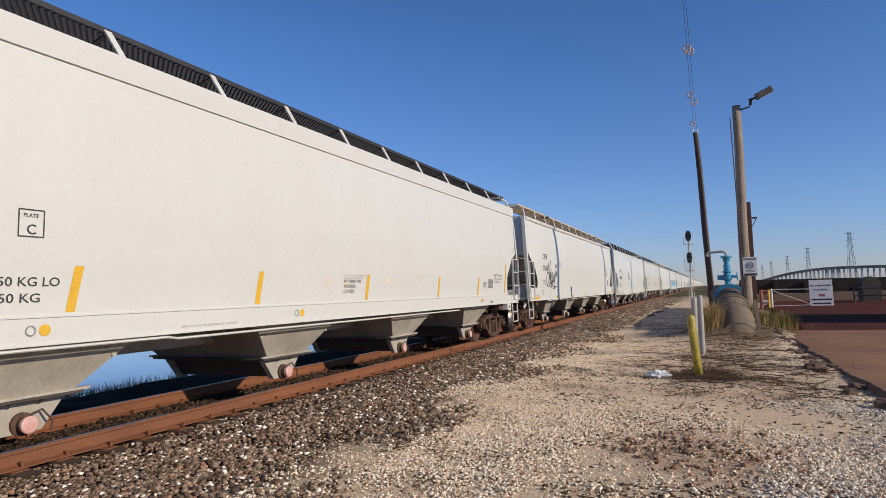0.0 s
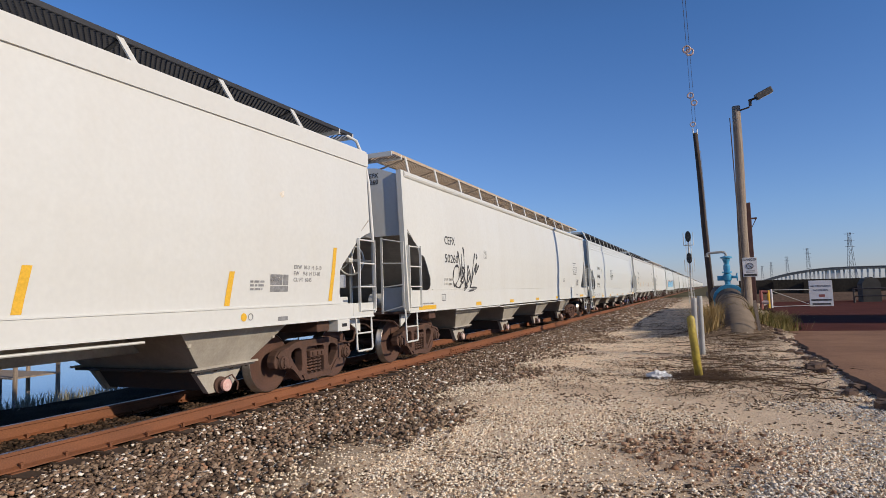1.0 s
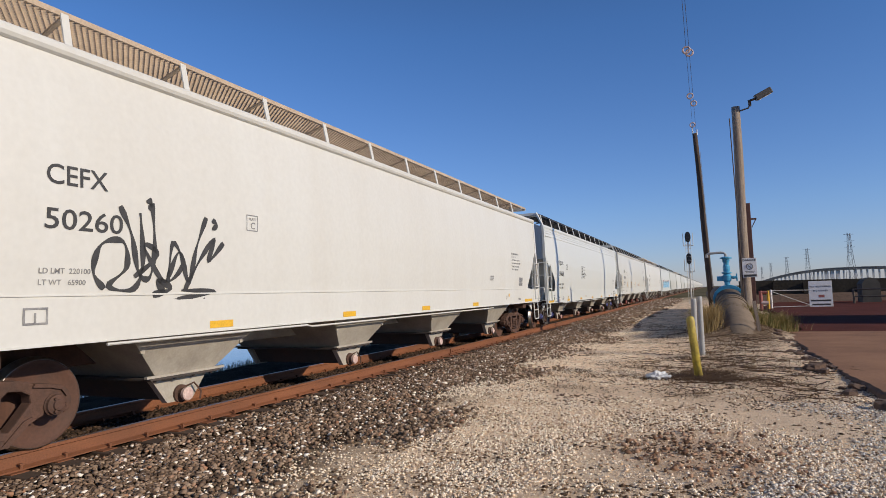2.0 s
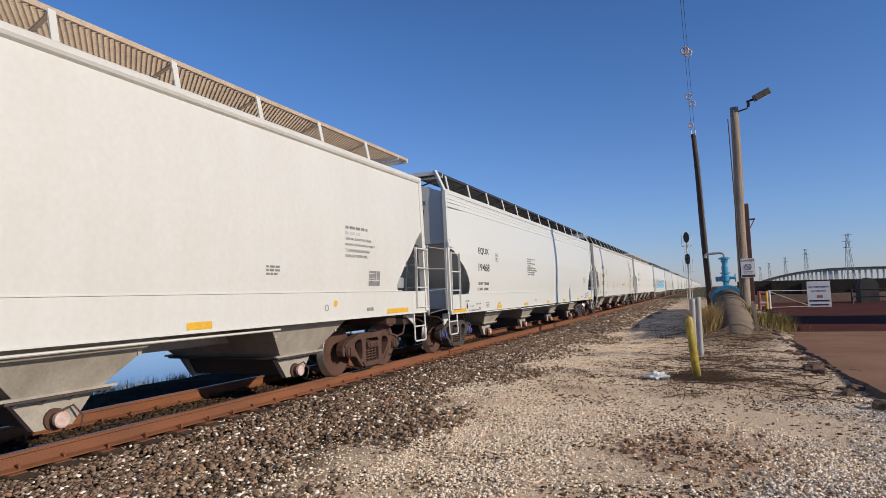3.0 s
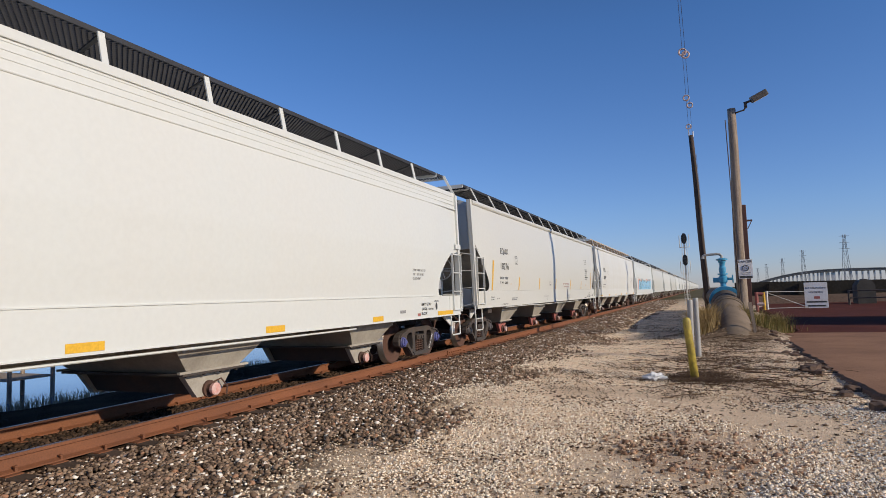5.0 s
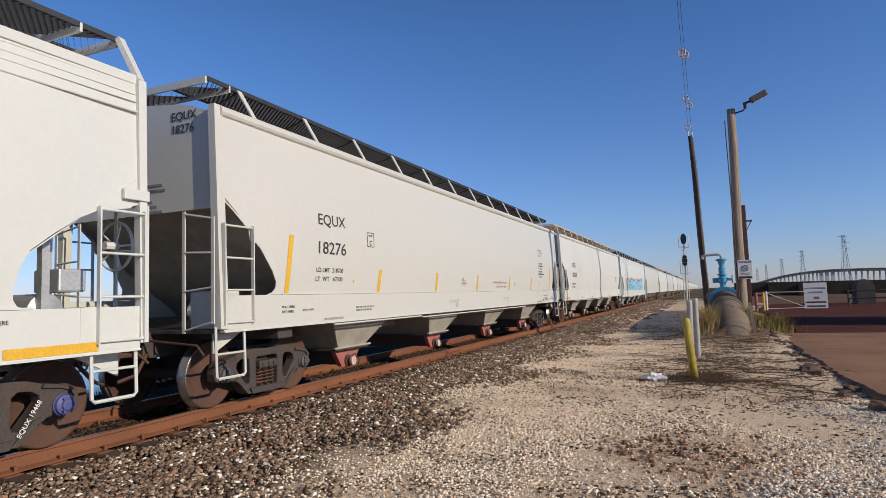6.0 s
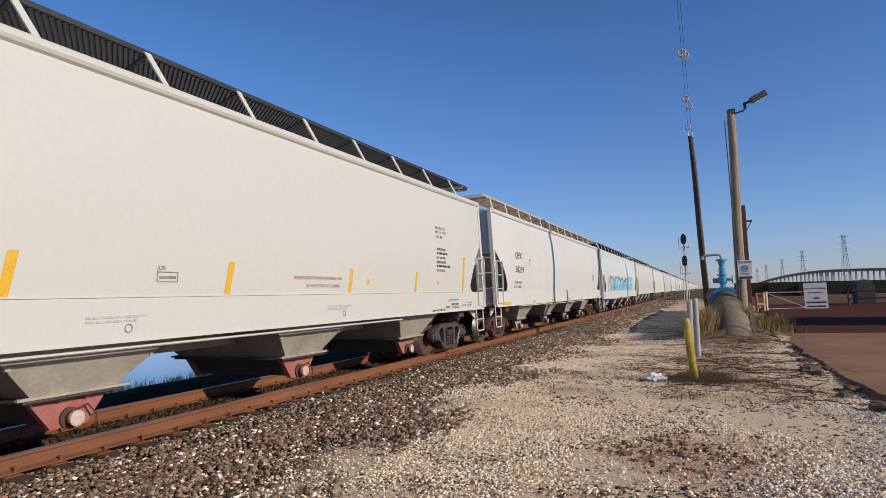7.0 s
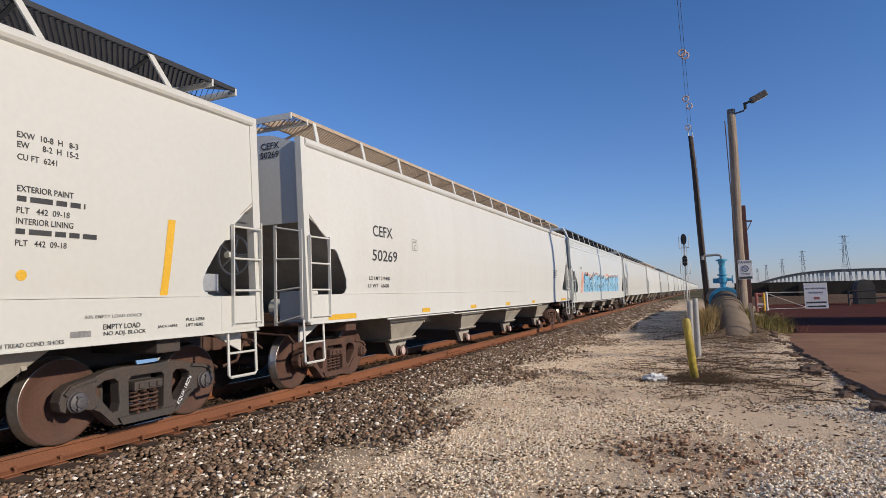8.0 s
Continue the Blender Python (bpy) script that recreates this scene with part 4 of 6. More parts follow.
def make_poles():
    a = thing("utility_pole", "dark tarred wooden utility pole beside the track", "utility pole", pose(0.14, 36, 0))
    part("pole", wobbly_pole(10.1, 0.175, 0.125, (-0.33, 0)), WOOD_DARK, a)
    for dx, z in ((-0.10, 10.1), (0.12, 10.0)):
        bm = bmesh.new()
        rod(bm, (-0.34 + dx, -0.05, z), (-0.34 + dx, -0.05, z + 0.3), 0.03, 8)
        part("insulator", bm, SIGNWHITE, a)
    bm = bmesh.new()
    bar(bm, (-0.12, -0.17, 9), (0.1, -0.17, 0.5), 0.04, 0.02)
    part("conduit", bm, GREYPOST, a)
    b = thing("lamp_pole", "weathered wooden pole with a floodlight at its top", "lamp pole", pose(1.16, 23.5, 0))
    part("pole", wobbly_pole(7.92, 0.185, 0.135, (0.10, 0)), WOOD_POLE, b)
    bm = bmesh.new()
    tube(bm, [(0.1, -0.05, 7.72), (0.5, -0.08, 7.80), (0.55, -0.08, 7.9)], 0.028, 8)
    rod(bm, (0.55, -0.08, 7.86), (0.55, -0.08, 8.06), 0.05, 8)
    rod(bm, (0.5, -0.08, 8.04), (0.75, -0.08, 8.10), 0.04, 8)
    part("bracket", bm, IRON_DARK, b)
    bm = bmesh.new()
    box(bm, -0.27, 0.27, -0.20, 0.20, -0.11, 0.11, 0.03)
    part("floodlight", bm, material("lamp_housing", (0.12, 0.11, 0.10), 0.6, 0.2), b, "grey-brown floodlight housing", pose(0.98, -0.1, 8.22, 12, -24, 0))
    bm = bmesh.new()
    box(bm, -0.22, 0.22, -0.16, 0.16, -0.124, -0.112)
    part("lens", bm, SIGNWHITE, b, "", pose(0.98, -0.1, 8.22, 12, -24, 0))
    bm = bmesh.new()
    bar(bm, (-0.13, -0.15, 7.5), (-0.05, -0.19, 0.3), 0.035, 0.02)
    part("conduit", bm, WOOD_DARK, b)
    c = thing("steel_column", "dark rusty steel column with a small bracket", "column", pose(1.54, 26.0, 0))
    bm = bmesh.new()
    box(bm, -0.11, 0.11, -0.10, 0.10, -0.3, 4.75, 0.02)
    part("column", bm, RUSTP, c)
    bm = bmesh.new()
    box(bm, 0.1, 0.30, -0.05, 0.05, 4.1, 4.16)
    bar(bm, (0.12, 0, 3.8), (0.28, 0, 4.12), 0.04, 0.03)
    part("bracket", bm, RUSTP, c)


def make_wires():
    for k, (x0, z0, x1) in enumerate(((-0.28, 10.3, -0.02), (-0.12, 10.3, -0.18))):
        w = thing("overhead_wire", "thin dark overhead wire with small marker rings", "wire", group="overhead wires")
        bm = bmesh.new()
        pts = []
        for i in range(25):
            f = i / 24
            y = 36 - 66 * f
            pts.append((x0 + (x1 - x0) * f, y, z0 + 0.6 * f - 1.6 * f * (1 - f)))
        tube(bm, pts, 0.007, 5)
        part("wire", bm, IRON_DARK, w)
        for f in ((0.195, 0.105, 0.02) if k == 0 else (0.19, 0.085)):
            bm = bmesh.new()
            i = f * 24
            j = int(i)
            p = Vector(pts[j]).lerp(Vector(pts[j + 1]), i - j)
            ring = [(p.x + 0.12 * math.cos(a), p.y, p.z + 0.12 * math.sin(a)) for a in np.linspace(0, 2 * math.pi, 17)]
            tube(bm, ring, 0.032, 6)
            part("marker_ring", bm, WHITECAP, w, "pale pinkish marker ring")


def make_signal():
    s = thing("railway_signal", "two-headed railway signal on a slim mast beside the track", "railway signal", pose(-1.25, 50, 0))
    bm = bmesh.new()
    tube(bm, [(0, 0, -0.3), (0, 0, 5.5)], 0.06, 10)
    part("mast", bm, SIGNAL_MAST, s)
    for z in (5.42, 3.75):
        bm = bmesh.new()
        oval = [(0.21 * math.cos(a), 0.42 * math.sin(a)) for a in np.linspace(0, 2 * math.pi, 25)[:-1]]
        va = [bm.verts.new((x, -0.12, z + q)) for x, q in oval]
        vb = [bm.verts.new((x, -0.08, z + q)) for x, q in oval]
        bm.faces.new(va)
        bm.faces.new(list(reversed(vb)))
        for i in range(24):
            bm.faces.new((va[i], va[(i + 1) % 24], vb[(i + 1) % 24], vb[i]))
        bmesh.ops.recalc_face_normals(bm, faces=bm.faces)
        h = part("signal_head", bm, SIGNAL_BLACK, s, "black oval signal head")
        for dz in (-0.22, 0, 0.22):
            bm = bmesh.new()
            rod(bm, (0, -0.38, z + dz), (0, -0.12, z + dz), 0.085, 12)
            part("hood", bm, SIGNAL_BLACK, h)
    for z in (4.75, 2.75):
        bm = bmesh.new()
        box(bm, -0.35, 0.35, -0.1, 0.4, z, z + 0.03)
        for x in (-0.35, 0.35):
            for q in (-0.1, 0.4):
                rod(bm, (x, q, z), (x, q, z + 0.9), 0.022, 6)
        for dz in (0.5, 0.95):
            rod(bm, (-0.35, -0.1, z + dz), (-0.35, 0.4, z + dz), 0.02, 6)
            rod(bm, (0.35, -0.1, z + dz), (0.35, 0.4, z + dz), 0.02, 6)
        part("platform", bm, SIGNAL_MAST, s)
    bm = bmesh.new()
    for x in (-0.18, 0.18):
        rod(bm, (x, -0.16, 0.3), (x, -0.16, 5.2), 0.02, 6)
    part("ladder", bm, SIGNAL_MAST, s)
    for k in range(15):
        bm = bmesh.new()
        rod(bm, (-0.18, -0.16, 0.5 + k * 0.31), (0.18, -0.16, 0.5 + k * 0.31), 0.014, 5)
        part("rung", bm, SIGNAL_MAST, s)


def make_pipe():
    p = thing("pipeline", "large dusty buried pipe rising from the ground", "pipeline", pose(0.13, 0, 0))
    bm = bmesh.new()
    path = [(0.66, 18.9, -0.62), (0.64, 19.7, -0.28), (0.62, 20.6, 0.04), (0.60, 21.6, 0.36), (0.58, 22.6, 0.64), (0.56, 23.6, 0.86), (0.54, 24.6, 1.02)]
    tube(bm, path, [0.60, 0.60, 0.58, 0.55, 0.51, 0.48, 0.46], 32)
    for f in bm.faces:
        f.smooth = True
    part("barrel", bm, PIPEMAT, p, "dusty tan pipe barrel")
    for y, z, r in ((22.9, 0.71, 0.535), (23.25, 0.785, 0.52)):
        bm = bmesh.new()
        tube(bm, [(0.57, y - 0.06, z - 0.013), (0.57, y + 0.06, z + 0.013)], r, 32)
        part("coupling_band", bm, PIPEMAT, p)
    bm = bmesh.new()
    tube(bm, [(0.555, 23.75, 0.885), (0.54, 24.5, 1.005)], 0.49, 32)
    part("sleeve", bm, PIPEDARK, p, "dark coated pipe sleeve")
    bm = bmesh.new()
    tube(bm, [(0.54, 24.5, 1.06), (0.54, 24.62, 1.072)], 0.56, 40)
    fl = part("flange", bm, VALVEBLUE, p, "blue bolted flange")
    for k in range(28):
        a = 2 * math.pi * k / 28
        bm = bmesh.new()
        x, z = 0.54 + 0.515 * math.cos(a), 1.066 + 0.515 * math.sin(a)
        rod(bm, (x, 24.44, z), (x, 24.70, z), 0.028, 6)
        part("bolt", bm, VALVEBLUE, fl)
    bm = bmesh.new()
    tube(bm, [(0.54, 24.62, 1.06), (0.53, 27.0, 1.12), (0.45, 31.0, 1.14), (0.30, 38.0, 1.10), (0.1, 46.0, 1.0)], 0.44, 28)
    for f in bm.faces:
        f.smooth = True
    part("barrel", bm, PIPEDARK, p, "dark coated pipe running on beside the track")
    for y in (28.0, 33.5, 39.0):
        bm = bmesh.new()
        box(bm, 0.0, 0.8, y - 0.25, y + 0.25, -0.3, 0.80, 0.03)
        part("saddle", bm, CONCRETE, p)
    v = thing("air_valve", "bright blue stacked valve with flanges and a handwheel", "valve", pose(0.64, 24.66, 1.53))
    bm = bmesh.new()
    prof = [(0.0, 0.15), (0.08, 0.15), (0.08, 0.10), (0.20, 0.10), (0.26, 0.15), (0.42, 0.16), (0.50, 0.10), (0.52, 0.17), (0.57, 0.17), (0.57, 0.10), (0.66, 0.12),
            (0.78, 0.12), (0.84, 0.09), (0.92, 0.10), (1.0, 0.13), (1.06, 0.13), (1.06, 0.2), (1.11, 0.2), (1.14, 0.08)]
    lathe(bm, prof, 20, pose(0, 0, 0, 0, -90, 0))
    part("valve_body", bm, VALVEBLUE, v)
    bm = bmesh.new()
    rod(bm, (0.1, 0, 0.36), (0.32, 0, 0.36), 0.05, 10)
    ring = [(0.33, 0.13 * math.cos(a), 0.36 + 0.13 * math.sin(a)) for a in np.linspace(0, 2 * math.pi, 17)]
    tube(bm, ring, 0.022, 6)
    part("handwheel", bm, VALVEBLUE, v)
    bm = bmesh.new()
    box(bm, -0.34, -0.12, -0.08, 0.08, 0.24, 0.42, 0.02)
    part("side_box", bm, VALVEBLUE, v)
    bm = bmesh.new()
    tube(bm, [(0, 0, 1.1), (0, 0, 1.22), (-0.05, 0, 1.28), (-0.15, 0, 1.30), (-0.58, 0, 1.28), (-0.63, 0, 1.25), (-0.64, 0, 1.18)], 0.045, 10)
    rod(bm, (-0.64, 0, 1.14), (-0.64, 0, 1.19), 0.06, 10)
    part("vent_pipe", bm, GREYPOST, v, "grey gooseneck vent pipe")


def make_signs():
    s = thing("danger_sign", "white warning sign fixed to the lamp pole", "sign", pose(1.33, 23.26, 2.19))
    bm = bmesh.new()
    box(bm, -0.225, 0.225, -0.012, 0.0, -0.33, 0.33, 0.005)
    bd = part("board", bm, SIGNWHITE, s)
    text_on(bd, "DANGER", 0.105, (0, -0.016, 0.225), BLACKP)
    bm = bmesh.new()
    ring = [(0.10 * math.cos(a), -0.016, 0.04 + 0.10 * math.sin(a)) for a in np.linspace(0, 2 * math.pi, 25)]
    tube(bm, ring, 0.010, 6)
    rod(bm, (-0.07, -0.016, 0.11), (0.07, -0.016, -0.03), 0.010, 6)
    part("pictogram", bm, BLACKP, bd)
    for z, w in ((-0.13, 0.30), (-0.175, 0.26)):
        bm = bmesh.new()
        box(bm, -w / 2, w / 2, -0.016, -0.013, z - 0.010, z + 0.010)
        part("printed_line", bm, GREYP, bd)
    bm = bmesh.new()
    box(bm, -0.20, 0.20, -0.016, -0.013, -0.31, -0.235)
    part("printed_band", bm, BLACKP, bd)
    # large notice board on the gate
    g = thing("notice_board", "large white no trespassing board on the barrier gate", "sign", pose(6.45, 44.6, -0.06))
    bm = bmesh.new()
    box(bm, -0.64, 0.64, -0.02, 0.02, 0.12, 1.76, 0.01)
    bd = part("board", bm, SIGNWHITE, g)
    text_on(bd, "NO TRESPASSING", 0.145, (0, -0.024, 1.36), BLACKP)
    text_on(bd, "NO FISHING", 0.145, (0, -0.024, 1.10), BLACKP)
    bm = bmesh.new()
    box(bm, -0.12, 0.20, -0.026, -0.022, 0.72, 0.88)
    part("emblem", bm, REDP, bd)
    for z, w in ((0.53, 1.1), (0.28, 1.0)):
        bm = bmesh.new()
        box(bm, -w / 2, w / 2, -0.026, -0.022, z - 0.05, z + 0.05)
        part("printed_line", bm, BLACKP, bd)
    for x in (-0.56, 0.56):
        bm = bmesh.new()
        box(bm, x - 0.05, x + 0.05, 0.021, 0.10, -0.2, 1.74)
        part("leg", bm, GREYPOST, g)


def text_on(parent, words, size, place, mat_):
    """Words in the built-in font, as a thin mesh facing -Y."""
    me = text_mesh(words, size, "CENTER")
    part_mesh("lettering", me, mat_, parent, m=pose(*place, 90, 0, 0))


def text_mesh(words, size, align="LEFT"):
    cu = bpy.data.curves.new("lettering", "FONT")
    cu.body, cu.size, cu.align_x, cu.extrude = words, size, align, 0.001
    cu.resolution_u, cu.offset = 3, size * 0.008
    ob = bpy.data.objects.new("lettering", cu)
    me = bpy.data.meshes.new_from_object(ob)
    bpy.data.objects.remove(ob)
    return me


def make_gate():
    g = thing("barrier_gate", "low white and red pipe barrier gate across the road", "gate", pose(0, 0, 0))
    def piece(name, a, b, r, mt, lab=""):
        bm = bmesh.new()
        rod(bm, a, b, r, 8)
        part(name, bm, mt, g, lab)
    y = 43.0
    piece("gate_post", (3.55, y, -0.2), (3.55, y, 1.25), 0.06, SIGNWHITE)
    piece("gate_post", (2.95, y - 0.4, -0.2), (2.95, y - 0.4, 1.2), 0.10, REDP, "rusty red gate post")
    piece("gate_post", (3.35, y - 0.4, -0.2), (3.35, y - 0.4, 1.2), 0.08, YELLOW, "orange gate post")
    piece("rail", (2.95, y - 0.4, 1.1), (3.35, y - 0.4, 1.1), 0.09, REDP, "red cross rail")
    piece("rail", (2.95, y - 0.4, 0.45), (3.35, y - 0.4, 0.45), 0.12, WHITECAP)
    piece("rail", (3.55, y, 1.2), (5.8, y + 1.0, 1.15), 0.022, GREYPOST)
    piece("brace", (3.55, y, 1.15), (5.9, y + 1.0, 0.15), 0.02, GREYPOST)
    piece("rail", (3.55, y, 0.16), (5.9, y + 1.0, 0.16), 0.022, GREYPOST)
    r = thing("guard_rail", "dark weathered pipe rail beside the road", "railing", pose(0, 0, 0))
    for k in range(6):
        bm = bmesh.new()
        rod(bm, (9.2 + k * 2.2, 50 - k * 0.8, -0.2), (9.2 + k * 2.2, 50 - k * 0.8, 1.1), 0.07, 8)
        part("post", bm, PIPEDARK, r)
    for z in (0.55, 1.05):
        bm = bmesh.new()
        rod(bm, (9.2, 50, z), (20.2, 46, z), 0.045, 8)
        part("rail", bm, PIPEDARK, r)


def broken_x(y):
    return 2.02 + 0.16 * noise.noise((y * 0.6, 1, 0)) + 0.10 * noise.noise((y * 2.3, 4, 0)) + 0.05 * noise.noise((y * 7, 7, 0)) + max(0, 11.2 - max(y, 3)) * 0.12


def make_road():
    bm = bmesh.new()
    ys = list(np.arange(-14, 22.01, 0.12))
    rows = []
    for y in ys:
        x0 = broken_x(y)
        rows.append([bm.verts.new((x, y, z)) for x, z in ((x0 - 0.10, -0.15), (x0 - 0.02, 0.03), (x0 + 0.03, 0.065), (x0 + 0.6, 0.085), (8, 0.09), (40, 0.09))])
    for a, b in zip(rows, rows[1:]):
        for i in range(5):
            f = bm.faces.new((a[i], a[i + 1], b[i + 1], b[i]))
            f.material_index = 1 if i < 2 else 0
    bmesh.ops.recalc_face_normals(bm, faces=bm.faces)
    road = part("road", bm, SLAB)
    road.data.materials.append(SLABEDGE)
    tagged(road, "worn red-brown concrete road slab with a broken edge", "road", kind="structure")
    bm = bmesh.new()
    rows = []
    for y in np.arange(22.0, 120, 1.0):
        x0 = (2.6 if y < 36 else 3.2) + 0.5 * noise.noise((y * 0.4, 2, 5)) + max(0, y - 46) * 0.16
        rows.append([bm.verts.new((x, y, z)) for x, z in ((x0 - 0.3, -0.05), (x0, 0.08), (60, 0.095))])
    for a, b in zip(rows, rows[1:]):
        for i in range(2):
            bm.faces.new((a[i], a[i + 1], b[i + 1], b[i]))
    bmesh.ops.recalc_face_normals(bm, faces=bm.faces)
    tagged(part("pavement", bm, SLABRED), "dark red worn pavement beyond the slab", "pavement", kind="structure")


def make_distance():
    w = thing("wall_seawall", "long low dark stained seawall", "seawall", kind="structure")
    bm = bmesh.new()
    prism(bm, [(57.8, -0.3), (58.3, -0.3), (58.3, 1.9), (57.8, 1.9)], 2.4, 70)
    for v in bm.verts:
        if v.co.z > 1:
            v.co.z = 2.05 - 0.047 * v.co.x if v.co.x < 20 else 1.0
    part("wall", bm, WALLDARK, w)
    bm = bmesh.new()
    prism(bm, [(56.4, -0.2), (57.78, -0.2), (57.78, 0.75), (57.2, 0.6)], 2.8, 60)
    part("footing", bm, SLABEDGE, w)
    for x in (3.2, 5.1, 7.3, 11.6, 14.5):
        bm = bmesh.new()
        box(bm, x - 0.16, x + 0.16, 57.55, 57.8, -0.3, 2.0 - 0.047 * x, 0.02)
        part("pilaster", bm, WALLDARK, w)
    h = thing("concrete_hut", "small weathered concrete hut with a rounded roof", "hut", pose(10.6, 52.5, 0))
    bm = bmesh.new()
    prism(bm, [(-0.55, -0.2), (0.55, -0.2), (0.55, 1.4), (0.36, 1.72), (0, 1.85), (-0.36, 1.72), (-0.55, 1.4)], -0.8, 0.8)
    bmesh.ops.rotate(bm, verts=bm.verts, matrix=Matrix.Rotation(radians(90), 3, "Z"))
    part("shell", bm, material("hut_concrete", (0.09, 0.082, 0.07), 0.95, 0, (0.05, 0.046, 0.038), 1.5, 0.7), h)
    # unseen wall, added outside the view to shade a band of the road
    hw = thing("wall_east", "unseen plain wall added to cast a shadow across the road", "wall", kind="structure")
    bm = bmesh.new()
    box(bm, 10.5, 10.9, 24.9, 31.5, -0.2, 4.2)
    part("wall", bm, CONCRETE, hw)


BRIDGE_Y = 900.0


def bridge_z(x):
    """Height of the causeway deck: a long low hump."""
    u = max(0.0, (158 - x) / 97)
    return 19.0 - 14.6 * min(1.0, u) ** 2.3 if x < 158 else 19.0 - 0.0003 * (x - 158) ** 2


def make_bridge():
    br = thing("causeway_bridge", "long pale causeway bridge on many piers across the bay", "bridge")
    bm = bmesh.new()
    xs = list(range(58, 320, 4))
    rows = [[bm.verts.new((x, BRIDGE_Y + dy, bridge_z(x) + dz)) for dy, dz in ((-7, -2.6), (-7, 0.0), (7, 0.0), (7, -2.6))] for x in xs]
    for a, b in zip(rows, rows[1:]):
        for i in range(4):
            bm.faces.new((a[i], a[(i + 1) % 4], b[(i + 1) % 4], b[i]))
    bmesh.ops.recalc_face_normals(bm, faces=bm.faces)
    part("deck", bm, BRIDGE_DECK, br, "grey girder deck")
    bm = bmesh.new()
    for a, b in zip(xs, xs[1:]):
        bar(bm, (a, BRIDGE_Y - 7.2, bridge_z(a) + 0.3), (b, BRIDGE_Y - 7.2, bridge_z(b) + 0.3), 0.3, 1.0)
    part("parapet", bm, BRIDGE_DECK, br)
    rr = random.Random(4)
    x = 78.0
    while x < 310:
        bm = bmesh.new()
        z = bridge_z(x)
        w = 2.0 if abs(x - 145) < 10 else rr.choice((0.7, 0.8, 0.9))
        box(bm, x - w, x + w, BRIDGE_Y - 5, BRIDGE_Y - 2, -2, z - 2.6)
        part("pier", bm, BRIDGE_PIER, br)
        x += 4.6 if x < 135 else 6.2


def make_tower(x, y, h):
    t = thing("transmission_tower", "tall steel lattice power transmission tower", "power tower", pose(x, y, 0, 0, 0, 8), group="transmission towers")
    bm = bmesh.new()
    lv = [(0, 0.085), (0.25, 0.062), (0.5, 0.042), (0.7, 0.03), (1.0, 0.02)]
    for sx in (-1, 1):
        for sy in (-1, 1):
            for (a, wa), (b, wb) in zip(lv, lv[1:]):
                bar(bm, (sx * wa * h, sy * wa * h, a * h), (sx * wb * h, sy * wb * h, b * h), 0.0055 * h, 0.0055 * h)
    part("leg_frame", bm, TOWERMAT, t)
    bm = bmesh.new()
    for (a, wa), (b, wb) in zip(lv, lv[1:]):
        for sy in (-1, 1):
            bar(bm, (-wa * h, sy * wa * h, a * h), (wb * h, sy * wb * h, b * h), 0.0028 * h, 0.0028 * h)
            bar(bm, (wa * h, sy * wa * h, a * h), (-wb * h, sy * wb * h, b * h), 0.0028 * h, 0.0028 * h)
    part("bracing", bm, TOWERMAT, t)
    for f in (0.72, 0.84, 0.97):
        bm = bmesh.new()
        bar(bm, (-0.09 * h, 0, f * h), (0.09 * h, 0, f * h), 0.006 * h, 0.006 * h)
        part("cross_arm", bm, TOWERMAT, t)


make_bollard()
make_grey_posts()
make_poles()
make_wires()
make_signal()
make_pipe()
make_signs()
make_gate()
make_road()
make_distance()
make_bridge()
for tx, ty, th in ((95.6, 520, 37), (105.5, 800, 41), (114, 1080, 43.5), (123, 1450, 47), (135, 1850, 50)):
    make_tower(tx, ty, th)

# ---------------------------------------------------------------- lettering and marks on the cars
def on_side(me, y, z, sill=None):
    """Lays a flat mesh drawn in x, y on the car's bowed side."""
    for v in me.vertices:
        u, w, d = v.co
        zz = z + w
        x = sill if sill else side_x(zz, y + u)
        v.co = (x + 0.005 + max(0.0, d), y + u, zz)
    return me


def side_text(car, words, size, y, z, mat_, sill=None, squeeze=1.0):
    me = text_mesh(words, size)
    for v in me.vertices:
        v.co.x *= squeeze
    part_mesh("lettering", on_side(me, y, z, sill), mat_, car)


def fit_text(car, words, y0, y1, z0, h, mat_, sill=None):
    """Words stretched to run from y0 to y1, with capitals h high."""
    me = text_mesh(words, h / 0.7)
    xs = [v.co.x for v in me.vertices]
    ys = [v.co.y for v in me.vertices]
    x0, wx, b0, hh = min(xs), max(xs) - min(xs), min(ys), max(ys) - min(ys)
    for v in me.vertices:
        v.co.x, v.co.y = (v.co.x - x0) * (y1 - y0) / wx, (v.co.y - b0) * h / hh
    part_mesh("lettering", on_side(me, y0, z0, sill), mat_, car)


def truck_text(car, words, yc, mat_):
    """A stencil along the slanting arm of the rear truck's side frame."""
    c, q = math.cos(radians(58)), math.sin(radians(58))
    m = Matrix(((0, 0, 1, 1.121), (c, -q, 0, yc + 0.455), (q, c, 0, 0.20), (0, 0, 0, 1)))
    part_mesh("lettering", text_mesh(words, 0.07), mat_, car, m=m)


